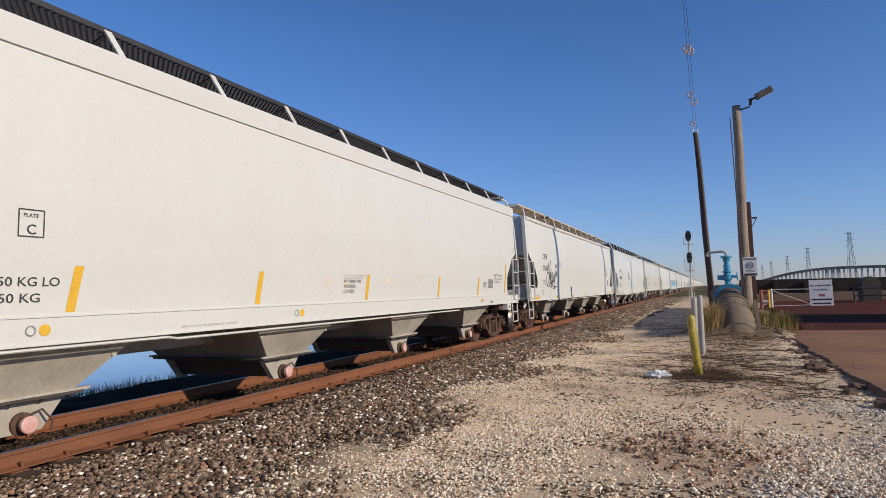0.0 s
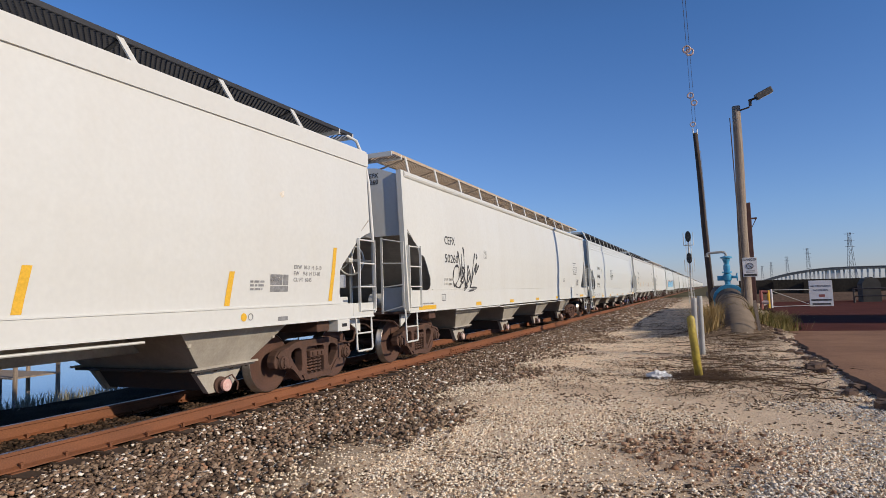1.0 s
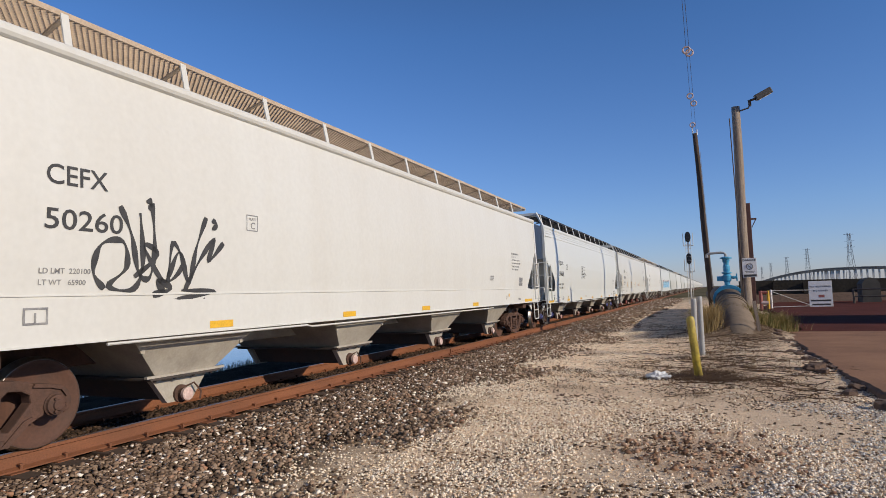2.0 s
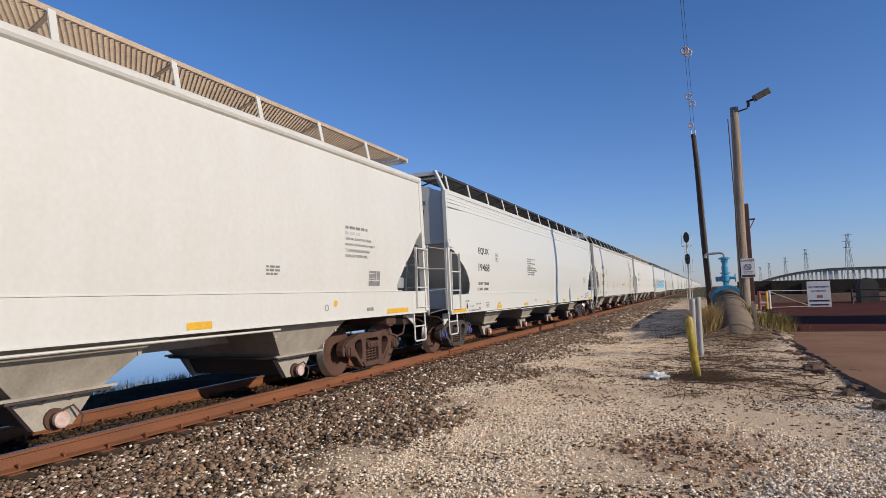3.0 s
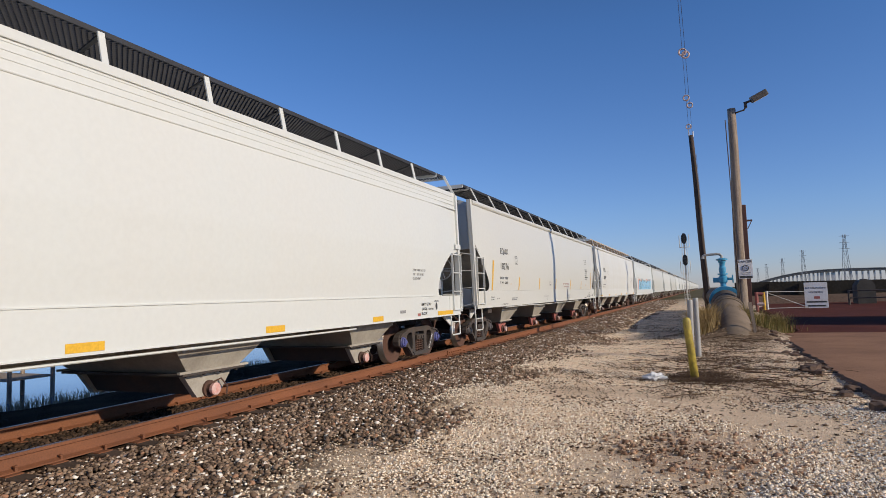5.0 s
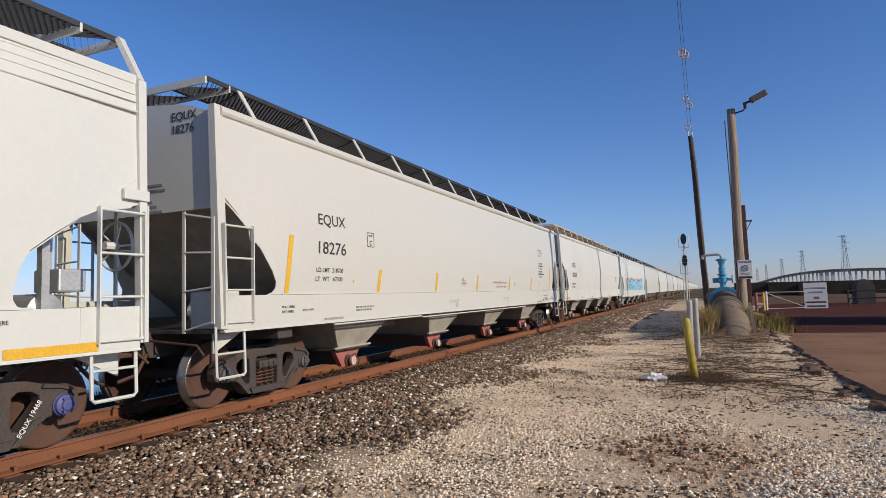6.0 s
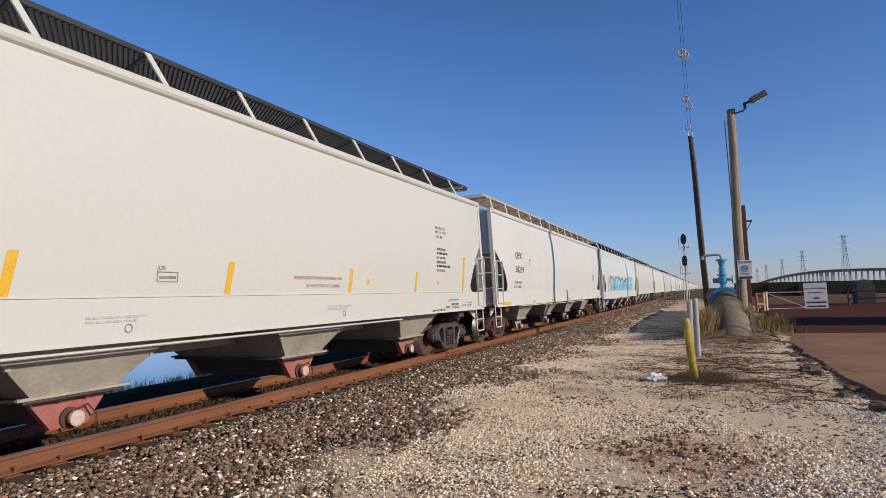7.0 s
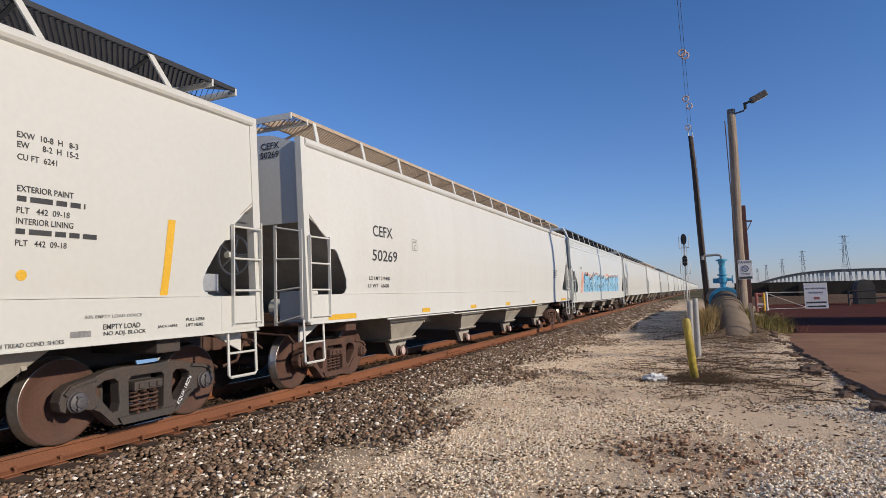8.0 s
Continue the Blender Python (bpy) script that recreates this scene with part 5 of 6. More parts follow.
def side_patch(car, name, pts, mat_, sill=None, label=""):
    """A flat painted patch, given by its outline (y, z), cut in bands to follow the bow of the side."""
    bm = bmesh.new()
    vs = [bm.verts.new((a, b, 0)) for a, b in pts]
    bm.faces.new(vs)
    zs = sorted(p[1] for p in pts)
    k = zs[0] + 0.12
    while k < zs[-1]:
        bmesh.ops.bisect_plane(bm, geom=bm.verts[:] + bm.edges[:] + bm.faces[:], plane_co=(0, k, 0), plane_no=(0, 1, 0))
        k += 0.12
    me = bpy.data.meshes.new(name)
    bm.to_mesh(me)
    bm.free()
    part_mesh(name, on_side(me, 0, 0, sill), mat_, car, label)


def rect(y0, y1, z0, z1):
    return [(y0, z0), (y1, z0), (y1, z1), (y0, z1)]


def slant(car, y, z0, z1, w=0.10, lean=0.13):
    side_patch(car, "reflector", [(y, z0), (y + w, z0), (y + w + lean * (z1 - z0) / 0.45, z1), (y + lean * (z1 - z0) / 0.45, z1)], YELLOW, None, "slanted yellow reflector strip")


def sill_bar(car, y0, y1, z0, z1, mat_, sill, name="reflector", label=""):
    side_patch(car, name, rect(y0, y1, z0, z1), mat_, sill, label)


def print_rows(car, y, z, widths, h, mat_, sill=None):
    """Small print: plain bars, a word each."""
    rr = random.Random(int(y * 10))
    for k, w in enumerate(widths):
        u = 0.0
        while u < w:
            ww = min(rr.uniform(1.5, 4.5) * h, w - u)
            side_patch(car, "printed_word", rect(y + u, y + u + ww, z - k * h * 1.75 - h, z - k * h * 1.75), mat_, sill)
            u += ww + h * 0.7


def plate_box(car, y, z, letter, w=0.235, h=0.235, mat_=None):
    mat_ = mat_ or BLACKP
    t = 0.012
    for r in (rect(y, y + w, z, z + t), rect(y, y + w, z + h - t, z + h), rect(y, y + t, z + t, z + h - t), rect(y + w - t, y + w, z + t, z + h - t)):
        side_patch(car, "plate_border", r, mat_)
    side_text(car, "PLATE", 0.05, y + 0.045, z + h - 0.075, mat_)
    side_text(car, letter, 0.13, y + 0.075, z + 0.03, mat_)


def stencil_box(car, y, z, w, h):
    side_patch(car, "stencil_panel", rect(y, y + w * 0.66, z + h * 0.38, z + h), GREYP, None, "dark grey service panel")
    side_patch(car, "stencil_panel", rect(y + w * 0.70, y + w, z + h * 0.38, z + h), GREYP)
    side_patch(car, "stencil_panel", rect(y, y + w, z, z + h * 0.33), GREYP)
    for k in range(3):
        side_patch(car, "printed_word", [(a + 0, b) for a, b in rect(y + 0.03 * w, y + w * 0.5, z + h * (0.45 + k * 0.17), z + h * (0.50 + k * 0.17))], SIGNWHITE)


def disc(car, y, z, r, mat_, sill=None, ring=False):
    n = 20
    if ring:
        bm = bmesh.new()
        a = [bm.verts.new((r * math.cos(2 * math.pi * k / n), r * math.sin(2 * math.pi * k / n), 0)) for k in range(n)]
        b = [bm.verts.new((r * 0.75 * math.cos(2 * math.pi * k / n), r * 0.75 * math.sin(2 * math.pi * k / n), 0)) for k in range(n)]
        for k in range(n):
            bm.faces.new((a[k], a[(k + 1) % n], b[(k + 1) % n], b[k]))
        me = bpy.data.meshes.new("ring_mark")
        bm.to_mesh(me)
        bm.free()
        part_mesh("ring_mark", on_side(me, y, z, sill), mat_, car)
    else:
        side_patch(car, "round_sticker", [(y + r * math.cos(2 * math.pi * k / n), z + r * math.sin(2 * math.pi * k / n)) for k in range(n)], mat_, sill)


def stroke(car, pts, w, mat_, name="graffiti_stroke"):
    """A sprayed line on the side through smoothed points."""
    P = [Vector((a, b)) for a, b in pts]
    fine = []
    for i in range(len(P) - 1):
        p0, p1, p2, p3 = P[max(i - 1, 0)], P[i], P[i + 1], P[min(i + 2, len(P) - 1)]
        for k in range(6):
            t = k / 6
            fine.append(0.5 * ((2 * p1) + (p2 - p0) * t + (2 * p0 - 5 * p1 + 4 * p2 - p3) * t * t + (3 * p1 - p0 - 3 * p2 + p3) * t ** 3))
    fine.append(P[-1])
    bm = bmesh.new()
    prev = None
    for i, p in enumerate(fine):
        d = (fine[min(i + 1, len(fine) - 1)] - fine[max(i - 1, 0)])
        d = d.normalized() if d.length > 1e-6 else Vector((1, 0))
        nn = Vector((-d.y, d.x)) * w * (0.5 + 0.25 * math.sin(i * 0.9))
        cur = (bm.verts.new((*(p + nn), 0)), bm.verts.new((*(p - nn), 0)))
        if prev:
            bm.faces.new((prev[0], cur[0], cur[1], prev[1]))
        prev = cur
    me = bpy.data.meshes.new(name)
    bm.to_mesh(me)
    bm.free()
    part_mesh(name, on_side(me, 0, 0), mat_, car)


def end_text(car, words, size, x, z, mat_):
    """Words on the car's front end sheet."""
    part_mesh("lettering", text_mesh(words, size), mat_, car, m=pose(x, 0.064, z, 90, 0, 0))


def mark_cars():
    global LEN
    a, b, c, d, e, f = TRAIN
    sa, sb, sc = side_x(1.10) + 0.016, side_x(1.10) + 0.016, side_x(0.99) + 0.016
    # pale car with slanted strips
    plate_box(a, 4.31, 2.085, "C", 0.24, 0.26)
    fit_text(a, "00 150 KG LO", 3.92, 4.72, 1.635, 0.085, BLACKP)
    fit_text(a, "29 550 KG", 3.92, 4.54, 1.485, 0.085, BLACKP)
    for y in (1.95, 4.79, 7.46, 10.36, 13.55, 16.15):
        slant(a, y, 1.385, 1.835, 0.095, 0.075)
    slant(a, 18.48, 1.40, 2.28, 0.10, 0.06)
    for y in (4.59, 8.5, 16.5):
        disc(a, y, 1.225, 0.055, YELLOW, sa)
        disc(a, y - 0.13 if y < 16 else y + 0.13, 1.225, 0.05, GREYP, sa, True)
    print_rows(a, 9.66, 1.83, (0.75, 0.6), 0.025, FADED)
    print_rows(a, 9.66, 1.74, (0.55,), 0.05, GREYP)
    side_text(a, "INTERIOR", 0.085, 9.66, 1.60, GREYP)
    side_text(a, "COATED", 0.085, 9.66, 1.51, GREYP)
    side_text(a, "EXW  10-3  H  8-10", 0.085, 17.55, 1.90, GREYP)
    side_text(a, "EW    9-8  H 13-10", 0.085, 17.55, 1.805, GREYP)
    side_text(a, "CU FT  6245", 0.085, 17.55, 1.71, GREYP)
    stencil_box(a, 17.03, 1.56, 0.40, 0.25)
    print_rows(a, 16.62, 1.72, (0.3, 0.3, 0.25), 0.03, GREYP)
    sill_bar(a, 17.2, 17.42, 1.14, 1.20, GREYP, sa, "placard_holder")
    print_rows(a, 6.2, 1.17, (0.9,), 0.025, FADED, sa)
    for y, z, w, h in ((9.2, 1.70, 0.10, 0.05), (9.75, 1.68, 0.07, 0.04), (11.2, 1.72, 0.14, 0.05), (11.38, 1.64, 0.05, 0.05), (12.55, 1.82, 0.05, 0.11), (5.2, 3.95, 0.16, 0.03), (13.2, 3.2, 0.04, 0.06), (17.3, 3.0, 0.05, 0.05)):
        side_patch(a, "rust_stain", [(y + w * math.cos(q) * (1 + 0.35 * math.sin(3 * q + y)), z + h * math.sin(q) * (1 + 0.3 * math.cos(2 * q + y))) for q in np.linspace(0, 2 * math.pi, 15)[:-1]], STAIN, None, "faint rust stain")
    # white car with the black tag
    fit_text(b, "CEFX", 1.92, 2.56, 2.63, 0.20, BLACKP)
    fit_text(b, "50260", 1.91, 2.74, 2.195, 0.205, BLACKP)
    side_text(b, "LD LMT  220100", 0.075, 1.87, 1.77, GREYP)
    side_text(b, "LT WT   65900", 0.075, 1.87, 1.66, GREYP)
    end_text(b, "CEFX", 0.145, 0.58, 4.0, BLACKP)
    end_text(b, "50260", 0.145, 0.56, 3.86, BLACKP)
    plate_box(b, 4.62, 2.40, "C", 0.22, 0.22, GREYP)
    for y0, y1 in ((0.52, 1.42), (4.0, 4.4), (7.0, 7.4), (10.1, 10.5), (13.2, 13.6), (18.13, 19.02)):
        sill_bar(b, y0, y1, 1.125, 1.215, YELLOW, sb, "reflector", "yellow reflector strip")
    print_rows(b, 0.6, 1.27, (0.7,), 0.03, GREYP, sb)
    for r in (rect(1.75, 1.98, 1.29, 1.31), rect(1.75, 1.98, 1.43, 1.45), rect(1.75, 1.77, 1.31, 1.43), rect(1.96, 1.98, 1.31, 1.43), rect(1.85, 1.87, 1.31, 1.40)):
        side_patch(b, "plate_border", r, GREYP, sb)
    for pts, w in (([(2.55, 1.62), (2.42, 1.8), (2.5, 2.08), (2.75, 2.12), (2.8, 1.85), (2.6, 1.65), (2.9, 1.62), (3.0, 1.9), (2.95, 2.45)], 0.05),
                   ([(2.7, 2.5), (2.85, 2.2), (2.95, 1.8), (3.1, 1.75), (3.15, 2.1), (3.1, 2.58)], 0.05),
                   ([(2.9, 1.75), (3.2, 2.0), (3.0, 2.1), (3.3, 1.7), (3.55, 1.9), (3.4, 2.15), (3.35, 1.7)], 0.045),
                   ([(3.35, 1.75), (3.5, 2.05), (3.65, 1.7), (3.75, 2.1), (3.9, 2.5)], 0.05), ([(3.6, 1.6), (3.8, 1.95), (4.05, 2.25), (3.95, 1.95), (4.2, 2.2)], 0.05),
                   ([(3.15, 1.55), (3.4, 1.62), (3.2, 1.72), (3.3, 1.58)], 0.06), ([(3.5, 1.50), (4.1, 1.58), (3.55, 1.60)], 0.04),
                   ([(3.05, 2.62), (3.1, 2.55), (3.06, 2.5)], 0.06), ([(4.0, 2.48), (4.08, 2.42), (4.0, 2.36)], 0.05)):
        stroke(b, pts, w, BLACKP)
    for pts in ([(3.3, 1.45), (3.75, 1.48), (3.7, 1.12)], [(3.5, 1.45), (3.45, 1.2)], [(3.9, 1.5), (4.0, 1.3), (3.85, 1.15)]):
        stroke(b, pts, 0.04, BLACKP)
    for w, y1, z in (("CAUTION. DO NOT USE STEAM,", 17.50, 2.452), ("BOILING WATER OR SHARP OBJECT", 17.64, 2.35), ("TO CLEAN. ENTER CAR WITH", 17.44, 2.252), ("CLEAN SOFT SOLED SHOES.", 17.37, 2.158)):
        fit_text(b, w, 16.635, y1, z, 0.052, GREYP)
    print_rows(b, 16.64, 2.705, (0.78,), 0.05, GREYP)
    print_rows(b, 16.64, 2.605, (0.5,), 0.05, FADED)
    stencil_box(b, 17.435, 1.66, 0.41, 0.275)
    print_rows(b, 14.6, 1.95, (0.3, 0.3, 0.25), 0.03, GREYP)
    disc(b, 16.10, 1.30, 0.055, GREYP, sb, True)
    disc(b, 16.36, 1.365, 0.055, YELLOW, sb)
    sill_bar(b, 17.37, 17.60, 1.20, 1.262, GREYP, sb, "placard_holder")
    # bright white car
    fit_text(c, "EQUX", 1.98, 2.84, 2.52, 0.20, BLACKP)
    fit_text(c, "19468", 1.98, 2.88, 2.07, 0.21, BLACKP)
    fit_text(c, "LD LMT  220100", 1.955, 2.83, 1.695, 0.075, BLACKP)
    fit_text(c, "LT WT   65900", 1.945, 2.795, 1.54, 0.075, BLACKP)
    end_text(c, "EQUX", 0.17, 0.53, 3.70, BLACKP)
    end_text(c, "19468", 0.17, 0.51, 3.47, BLACKP)
    plate_box(c, 3.42, 2.37, "C", 0.24, 0.25)
    for k, w in enumerate(("", "ARIP 05-2019", "", "ARIP 05-2019", "CAUTION: DO NOT USE STEAM", "BOILING WATER OR SHARP OBJECTS", "TO CLEAN. ENTER CAR WITH", "CLEAN SOFT SOLED SHOES.")):
        if w:
            side_text(c, w, 0.072, 6.88, 2.58 - k * 0.077, BLACKP)
        else:
            print_rows(c, 6.88, 2.58 - k * 0.077 + 0.045, (1.0,), 0.04, GREYP)
    for y0, y1 in ((0.16, 1.04), (3.55, 3.98), (6.46, 6.90), (9.58, 10.0), (12.5, 12.92), (15.5, 15.9), (18.50, 19.42)):
        sill_bar(c, y0, y1, 1.005, 1.10, YELLOW, sc, "reflector", "yellow reflector strip")
    fit_text(c, "LIFT HERE", 1.01, 1.28, 1.255, 0.035, BLACKP, sc)
    side_patch(c, "jacking_hole", [(1.12 + 0.05 * math.cos(q), 1.145 + 0.075 * math.sin(q)) for q in np.linspace(0, 2 * math.pi, 17)[:-1]], BLACKP, sc)
    fit_text(c, "JACK HERE", 1.305, 1.60, 1.115, 0.035, BLACKP, sc)
    fit_text(c, "2 INCH TREAD COND. SHOES", 1.21, 1.95, 1.005, 0.036, BLACKP, sc)
    fit_text(c, "LOT 22-5323", 1.81, 2.15, 1.165, 0.033, BLACKP, sc)
    for r in (rect(2.58, 2.83, 1.06, 1.075), rect(2.58, 2.83, 1.19, 1.205), rect(2.58, 2.595, 1.075, 1.19), rect(2.815, 2.83, 1.075, 1.19), rect(2.64, 2.69, 1.09, 1.16), rect(2.72, 2.77, 1.09, 1.16)):
        side_patch(c, "plate_border", r, GREYP, sc)
    truck_text(c, "EQUX 19468", LEN - TRUCKS["C"][1], SIGNWHITE)
    sill_bar(c, 1.98, 2.12, 1.02, 1.10, PINKP, sc, "placard")
    disc(c, 3.72, 1.16, 0.05, YELLOW, sc)
    for y in (3.82, 8.0):
        disc(c, y, 1.16, 0.05, GREYP, sc, True)
    disc(c, 7.86, 1.17, 0.05, YELLOW, sc)
    side_text(c, "EXW  10-8  H  8-10", 0.075, 17.18, 2.0, GREYP)
    side_text(c, "EW    8-0  H 15-1", 0.075, 17.18, 1.91, GREYP)
    side_text(c, "CU FT 6260", 0.075, 17.18, 1.82, GREYP)
    side_text(c, "EMPTY LOAD", 0.085, 17.62, 1.25, BLACKP, sc)
    side_text(c, "1/4 ADJ.", 0.085, 17.62, 1.15, BLACKP, sc)
    side_text(c, "BLOCK", 0.085, 17.62, 1.05, BLACKP, sc)
    side_text(c, "LIFT HERE", 0.055, 18.3, 1.32, BLACKP, sc)
    side_text(c, "JACK HERE", 0.055, 17.98, 1.15, BLACKP, sc)
    side_patch(c, "jacking_hole", [(18.42 + 0.05 * math.cos(q), 1.22 + 0.085 * math.sin(q)) for q in np.linspace(0, 2 * math.pi, 17)[:-1]], BLACKP, sc)
    sill_bar(c, 17.42, 17.56, 1.03, 1.09, REDP, sc, "placard")
    sill_bar(c, 16.6, 16.85, 1.12, 1.18, GREYP, sc, "placard_holder")
    # cream car
    LEN = SHORT
    o = -0.155
    fit_text(d, "EQUX", 2.145, 2.946, 2.65, 0.215, BLACKP)
    fit_text(d, "18276", 2.14, 2.956, 2.205, 0.205, BLACKP)
    fit_text(d, "LD LMT  218700", 2.085, 2.864, 1.905, 0.075, BLACKP)
    fit_text(d, "LT  WT   67300", 2.07, 2.85, 1.76, 0.075, BLACKP)
    end_text(d, "EQUX", 0.17, 0.66, 3.98, BLACKP)
    end_text(d, "18276", 0.17, 0.66, 3.80, BLACKP)
    print_rows_end(d)
    plate_box(d, 3.675, 2.41, "C", 0.25, 0.27)
    for y in (4.21, 6.91, 9.66, 12.62, 15.25):
        slant(d, y + o, 1.575, 1.995, 0.10, 0.08)
    slant(d, 1.45 + o, 1.57, 2.45, 0.10, 0.05)
    slant(d, 18.03 + o, 1.57, 2.45, 0.105, 0.04)
    for w, y1, z in (("EXW  10-8  H   8-3", 17.01, 3.04), ("EW      8-2  H  15-2", 17.01, 2.945), ("CU FT  6241", 16.79, 2.83), ("EXTERIOR PAINT", 16.955, 2.535),
                     (None, 17.08, 2.44), ("PLT   442  09-18", 16.92, 2.335), ("INTERIOR LINING", 16.96, 2.235), (None, 17.25, 2.14), ("PLT   442  09-18", 16.90, 2.035)):
        if w:
            fit_text(d, w, 16.42 + o, y1 + o, z, 0.058, BLACKP)
        else:
            print_rows(d, 16.42 + o, z + 0.055, (y1 - 16.42,), 0.05, BLACKP)
    disc(d, 16.49 + o, 1.77, 0.05, YELLOW)
    disc(d, 3.21, 1.765, 0.025, YELLOW)
    disc(d, 13.3 + o, 1.77, 0.05, YELLOW)
    fit_text(d, "50% EMPTY LOAD DEVICE", 17.12 + o, 17.79 + o, 1.345, 0.034, GREYP, sb)
    fit_text(d, "EMPTY LOAD", 17.325 + o, 17.77 + o, 1.225, 0.055, BLACKP, sb)
    fit_text(d, "NO ADJ. BLOCK", 17.33 + o, 17.845 + o, 1.15, 0.055, BLACKP, sb)
    fit_text(d, "JACK HERE", 18.0 + o, 18.28 + o, 1.195, 0.036, BLACKP, sb)
    fit_text(d, "PULL HERE", 18.41 + o, 18.70 + o, 1.26, 0.036, BLACKP, sb)
    fit_text(d, "LIFT HERE", 18.41 + o, 18.68 + o, 1.195, 0.036, BLACKP, sb)
    fit_text(d, "2 INCH TREAD COND. SHOES", 16.17 + o, 16.91 + o, 1.115, 0.04, BLACKP, sb)
    sill_bar(d, 16.975 + o, 17.19 + o, 1.165, 1.225, GREYP, sb, "placard_holder")
    fit_text(d, "2 INCH TREAD COND. SHOES", 2.297, 2.882, 1.122, 0.04, GREYP, sb)
    print_rows(d, 3.30, 1.325, (0.63, 0.55), 0.03, GREYP, sb)
    fit_text(d, "PULL HERE", 1.40 + o, 1.70 + o, 1.35, 0.036, BLACKP, sb)
    fit_text(d, "LIFT HERE", 1.40 + o, 1.67 + o, 1.28, 0.036, BLACKP, sb)
    fit_text(d, "JACK HERE", 1.90 + o, 2.18 + o, 1.29, 0.036, BLACKP, sb)
    for y in (7.75, 12.0):
        print_rows(d, y + o, 1.36, (0.75, 0.6), 0.025, FADED, sb)
        disc(d, y + 0.5 + o, 1.22, 0.05, GREYP, sb, True)
    side_text(d, "RUBBER SHOES WHEN ENTERING CAR.", 0.075, 11.1 + o, 1.79, PINKP)
    side_text(d, "DO NOT CONTACT LINING.", 0.075, 11.4 + o, 1.665, PINKP)
    side_text(d, "JOB", 0.07, 8.6 + o, 1.86, GREYP)
    plate_like(d, 8.6 + o, 1.72, 0.3, 0.11)
    truck_text(d, "EQUX 18276", LEN - TRUCKS["D"][1], SIGNWHITE)
    LEN = 20.0
    # clean white car behind
    fit_text(e, "CEFX", 2.04, 2.82, 2.635, 0.215, BLACKP)
    fit_text(e, "50269", 2.01, 3.00, 2.17, 0.215, BLACKP)
    fit_text(e, "LD LMT 219400", 1.90, 2.70, 1.805, 0.07, BLACKP)
    fit_text(e, "LT WT   66600", 1.87, 2.67, 1.665, 0.07, BLACKP)
    end_text(e, "CEFX", 0.155, 0.66, 3.98, BLACKP)
    end_text(e, "50269", 0.155, 0.64, 3.83, BLACKP)
    plate_box(e, 3.70, 2.46, "C", 0.24, 0.24, GREYP)
    for y0, y1 in ((0.58, 1.45), (4.2, 4.6), (7.2, 7.6), (10.3, 10.7), (13.4, 13.8), (18.2, 19.1)):
        sill_bar(e, y0, y1, 1.125, 1.215, YELLOW, sb, "reflector", "yellow reflector strip")
    print_rows(e, 16.8, 2.4, (0.7, 0.6, 0.7, 0.5), 0.05, GREYP)
    # blue graffiti car
    rr = random.Random(12)
    stroke(f, [(2.3, 1.25), (2.5, 1.7), (2.35, 2.0), (2.8, 2.3)], 0.45, ORANGEP)
    y = 3.0
    for k in range(9):
        w = (1.25, 1.0, 1.35, 1.1, 1.5, 1.3, 1.55, 1.4, 1.6)[k]
        z0, z1 = 1.20 + rr.uniform(-0.04, 0.06), 2.34 + rr.uniform(-0.08, 0.22)
        side_patch(f, "graffiti_shape", [(y, z0), (y + w * 0.5, z0 + 0.05), (y + w * 1.05, z0 - 0.03), (y + w * 1.08, 1.7), (y + w, z1 - 0.1), (y + w * 0.8, z1), (y + w * 0.45, z1 - 0.16), (y + 0.1, z1 + 0.05), (y - 0.08, 1.8)],
                   CYANP, None, "light blue sprayed letter shape")
        stroke(f, [(y + 0.05, z1 - 0.05), (y + 0.02, 1.8), (y + 0.1, z0 + 0.15)], 0.16, BLACKP)
        stroke(f, [(y + w * 0.2, z1 - 0.02), (y + w * 0.55, z1 - 0.12), (y + w * 0.95, z1 + 0.02)], 0.13, BLACKP)
        stroke(f, [(y + w * 0.4, 1.75 + rr.uniform(-0.1, 0.1)), (y + w * 0.7, 1.95), (y + w * 0.75, 1.55)], 0.12, BLACKP)
        stroke(f, [(y + w * 0.3, 1.40), (y + w * 0.8, 1.38)], 0.14, BLUEP)
        stroke(f, [(y + w * 0.35, z1 - 0.35), (y + w * 0.3, 1.65)], 0.14, SIGNWHITE)
        y += w + 0.18
    for p in ([(3.2, 2.42), (5.5, 2.36), (7.4, 2.50)], [(10.5, 2.52), (13.0, 2.42), (16.0, 2.50)], [(3.0, 1.12), (6.0, 1.14), (9.0, 1.11)]):
        stroke(f, p, 0.10, ORANGEP)
    side_text(f, "EQUX", 0.2, 1.9, 2.6, GREYP)


def plate_like(car, y, z, w, h):
    for r in (rect(y, y + w, z, z + 0.012), rect(y, y + w, z + h, z + h + 0.012), rect(y, y + 0.012, z + 0.012, z + h), rect(y + w - 0.012, y + w, z + 0.012, z + h)):
        side_patch(car, "plate_border", r, GREYP)
    side_patch(car, "printed_word", rect(y + 0.03, y + w - 0.03, z + 0.04, z + 0.07), GREYP)


def print_rows_end(car):
    for k, w in enumerate((0.5, 0.55, 0.25, 0.3, 0.4, 0.5)):
        bm = bmesh.new()
        box(bm, 0.0, w, 0.062, 0.068, 3.10 - k * 0.075, 3.135 - k * 0.075)
        part("printed_line", bm, GREYP, car)


mark_cars()

# ---------------------------------------------------------------- loose stones, weeds and litter
CUBE = np.array([(x, y, z) for x in (-1, 1) for y in (-1, 1) for z in (-1, 1)], float)
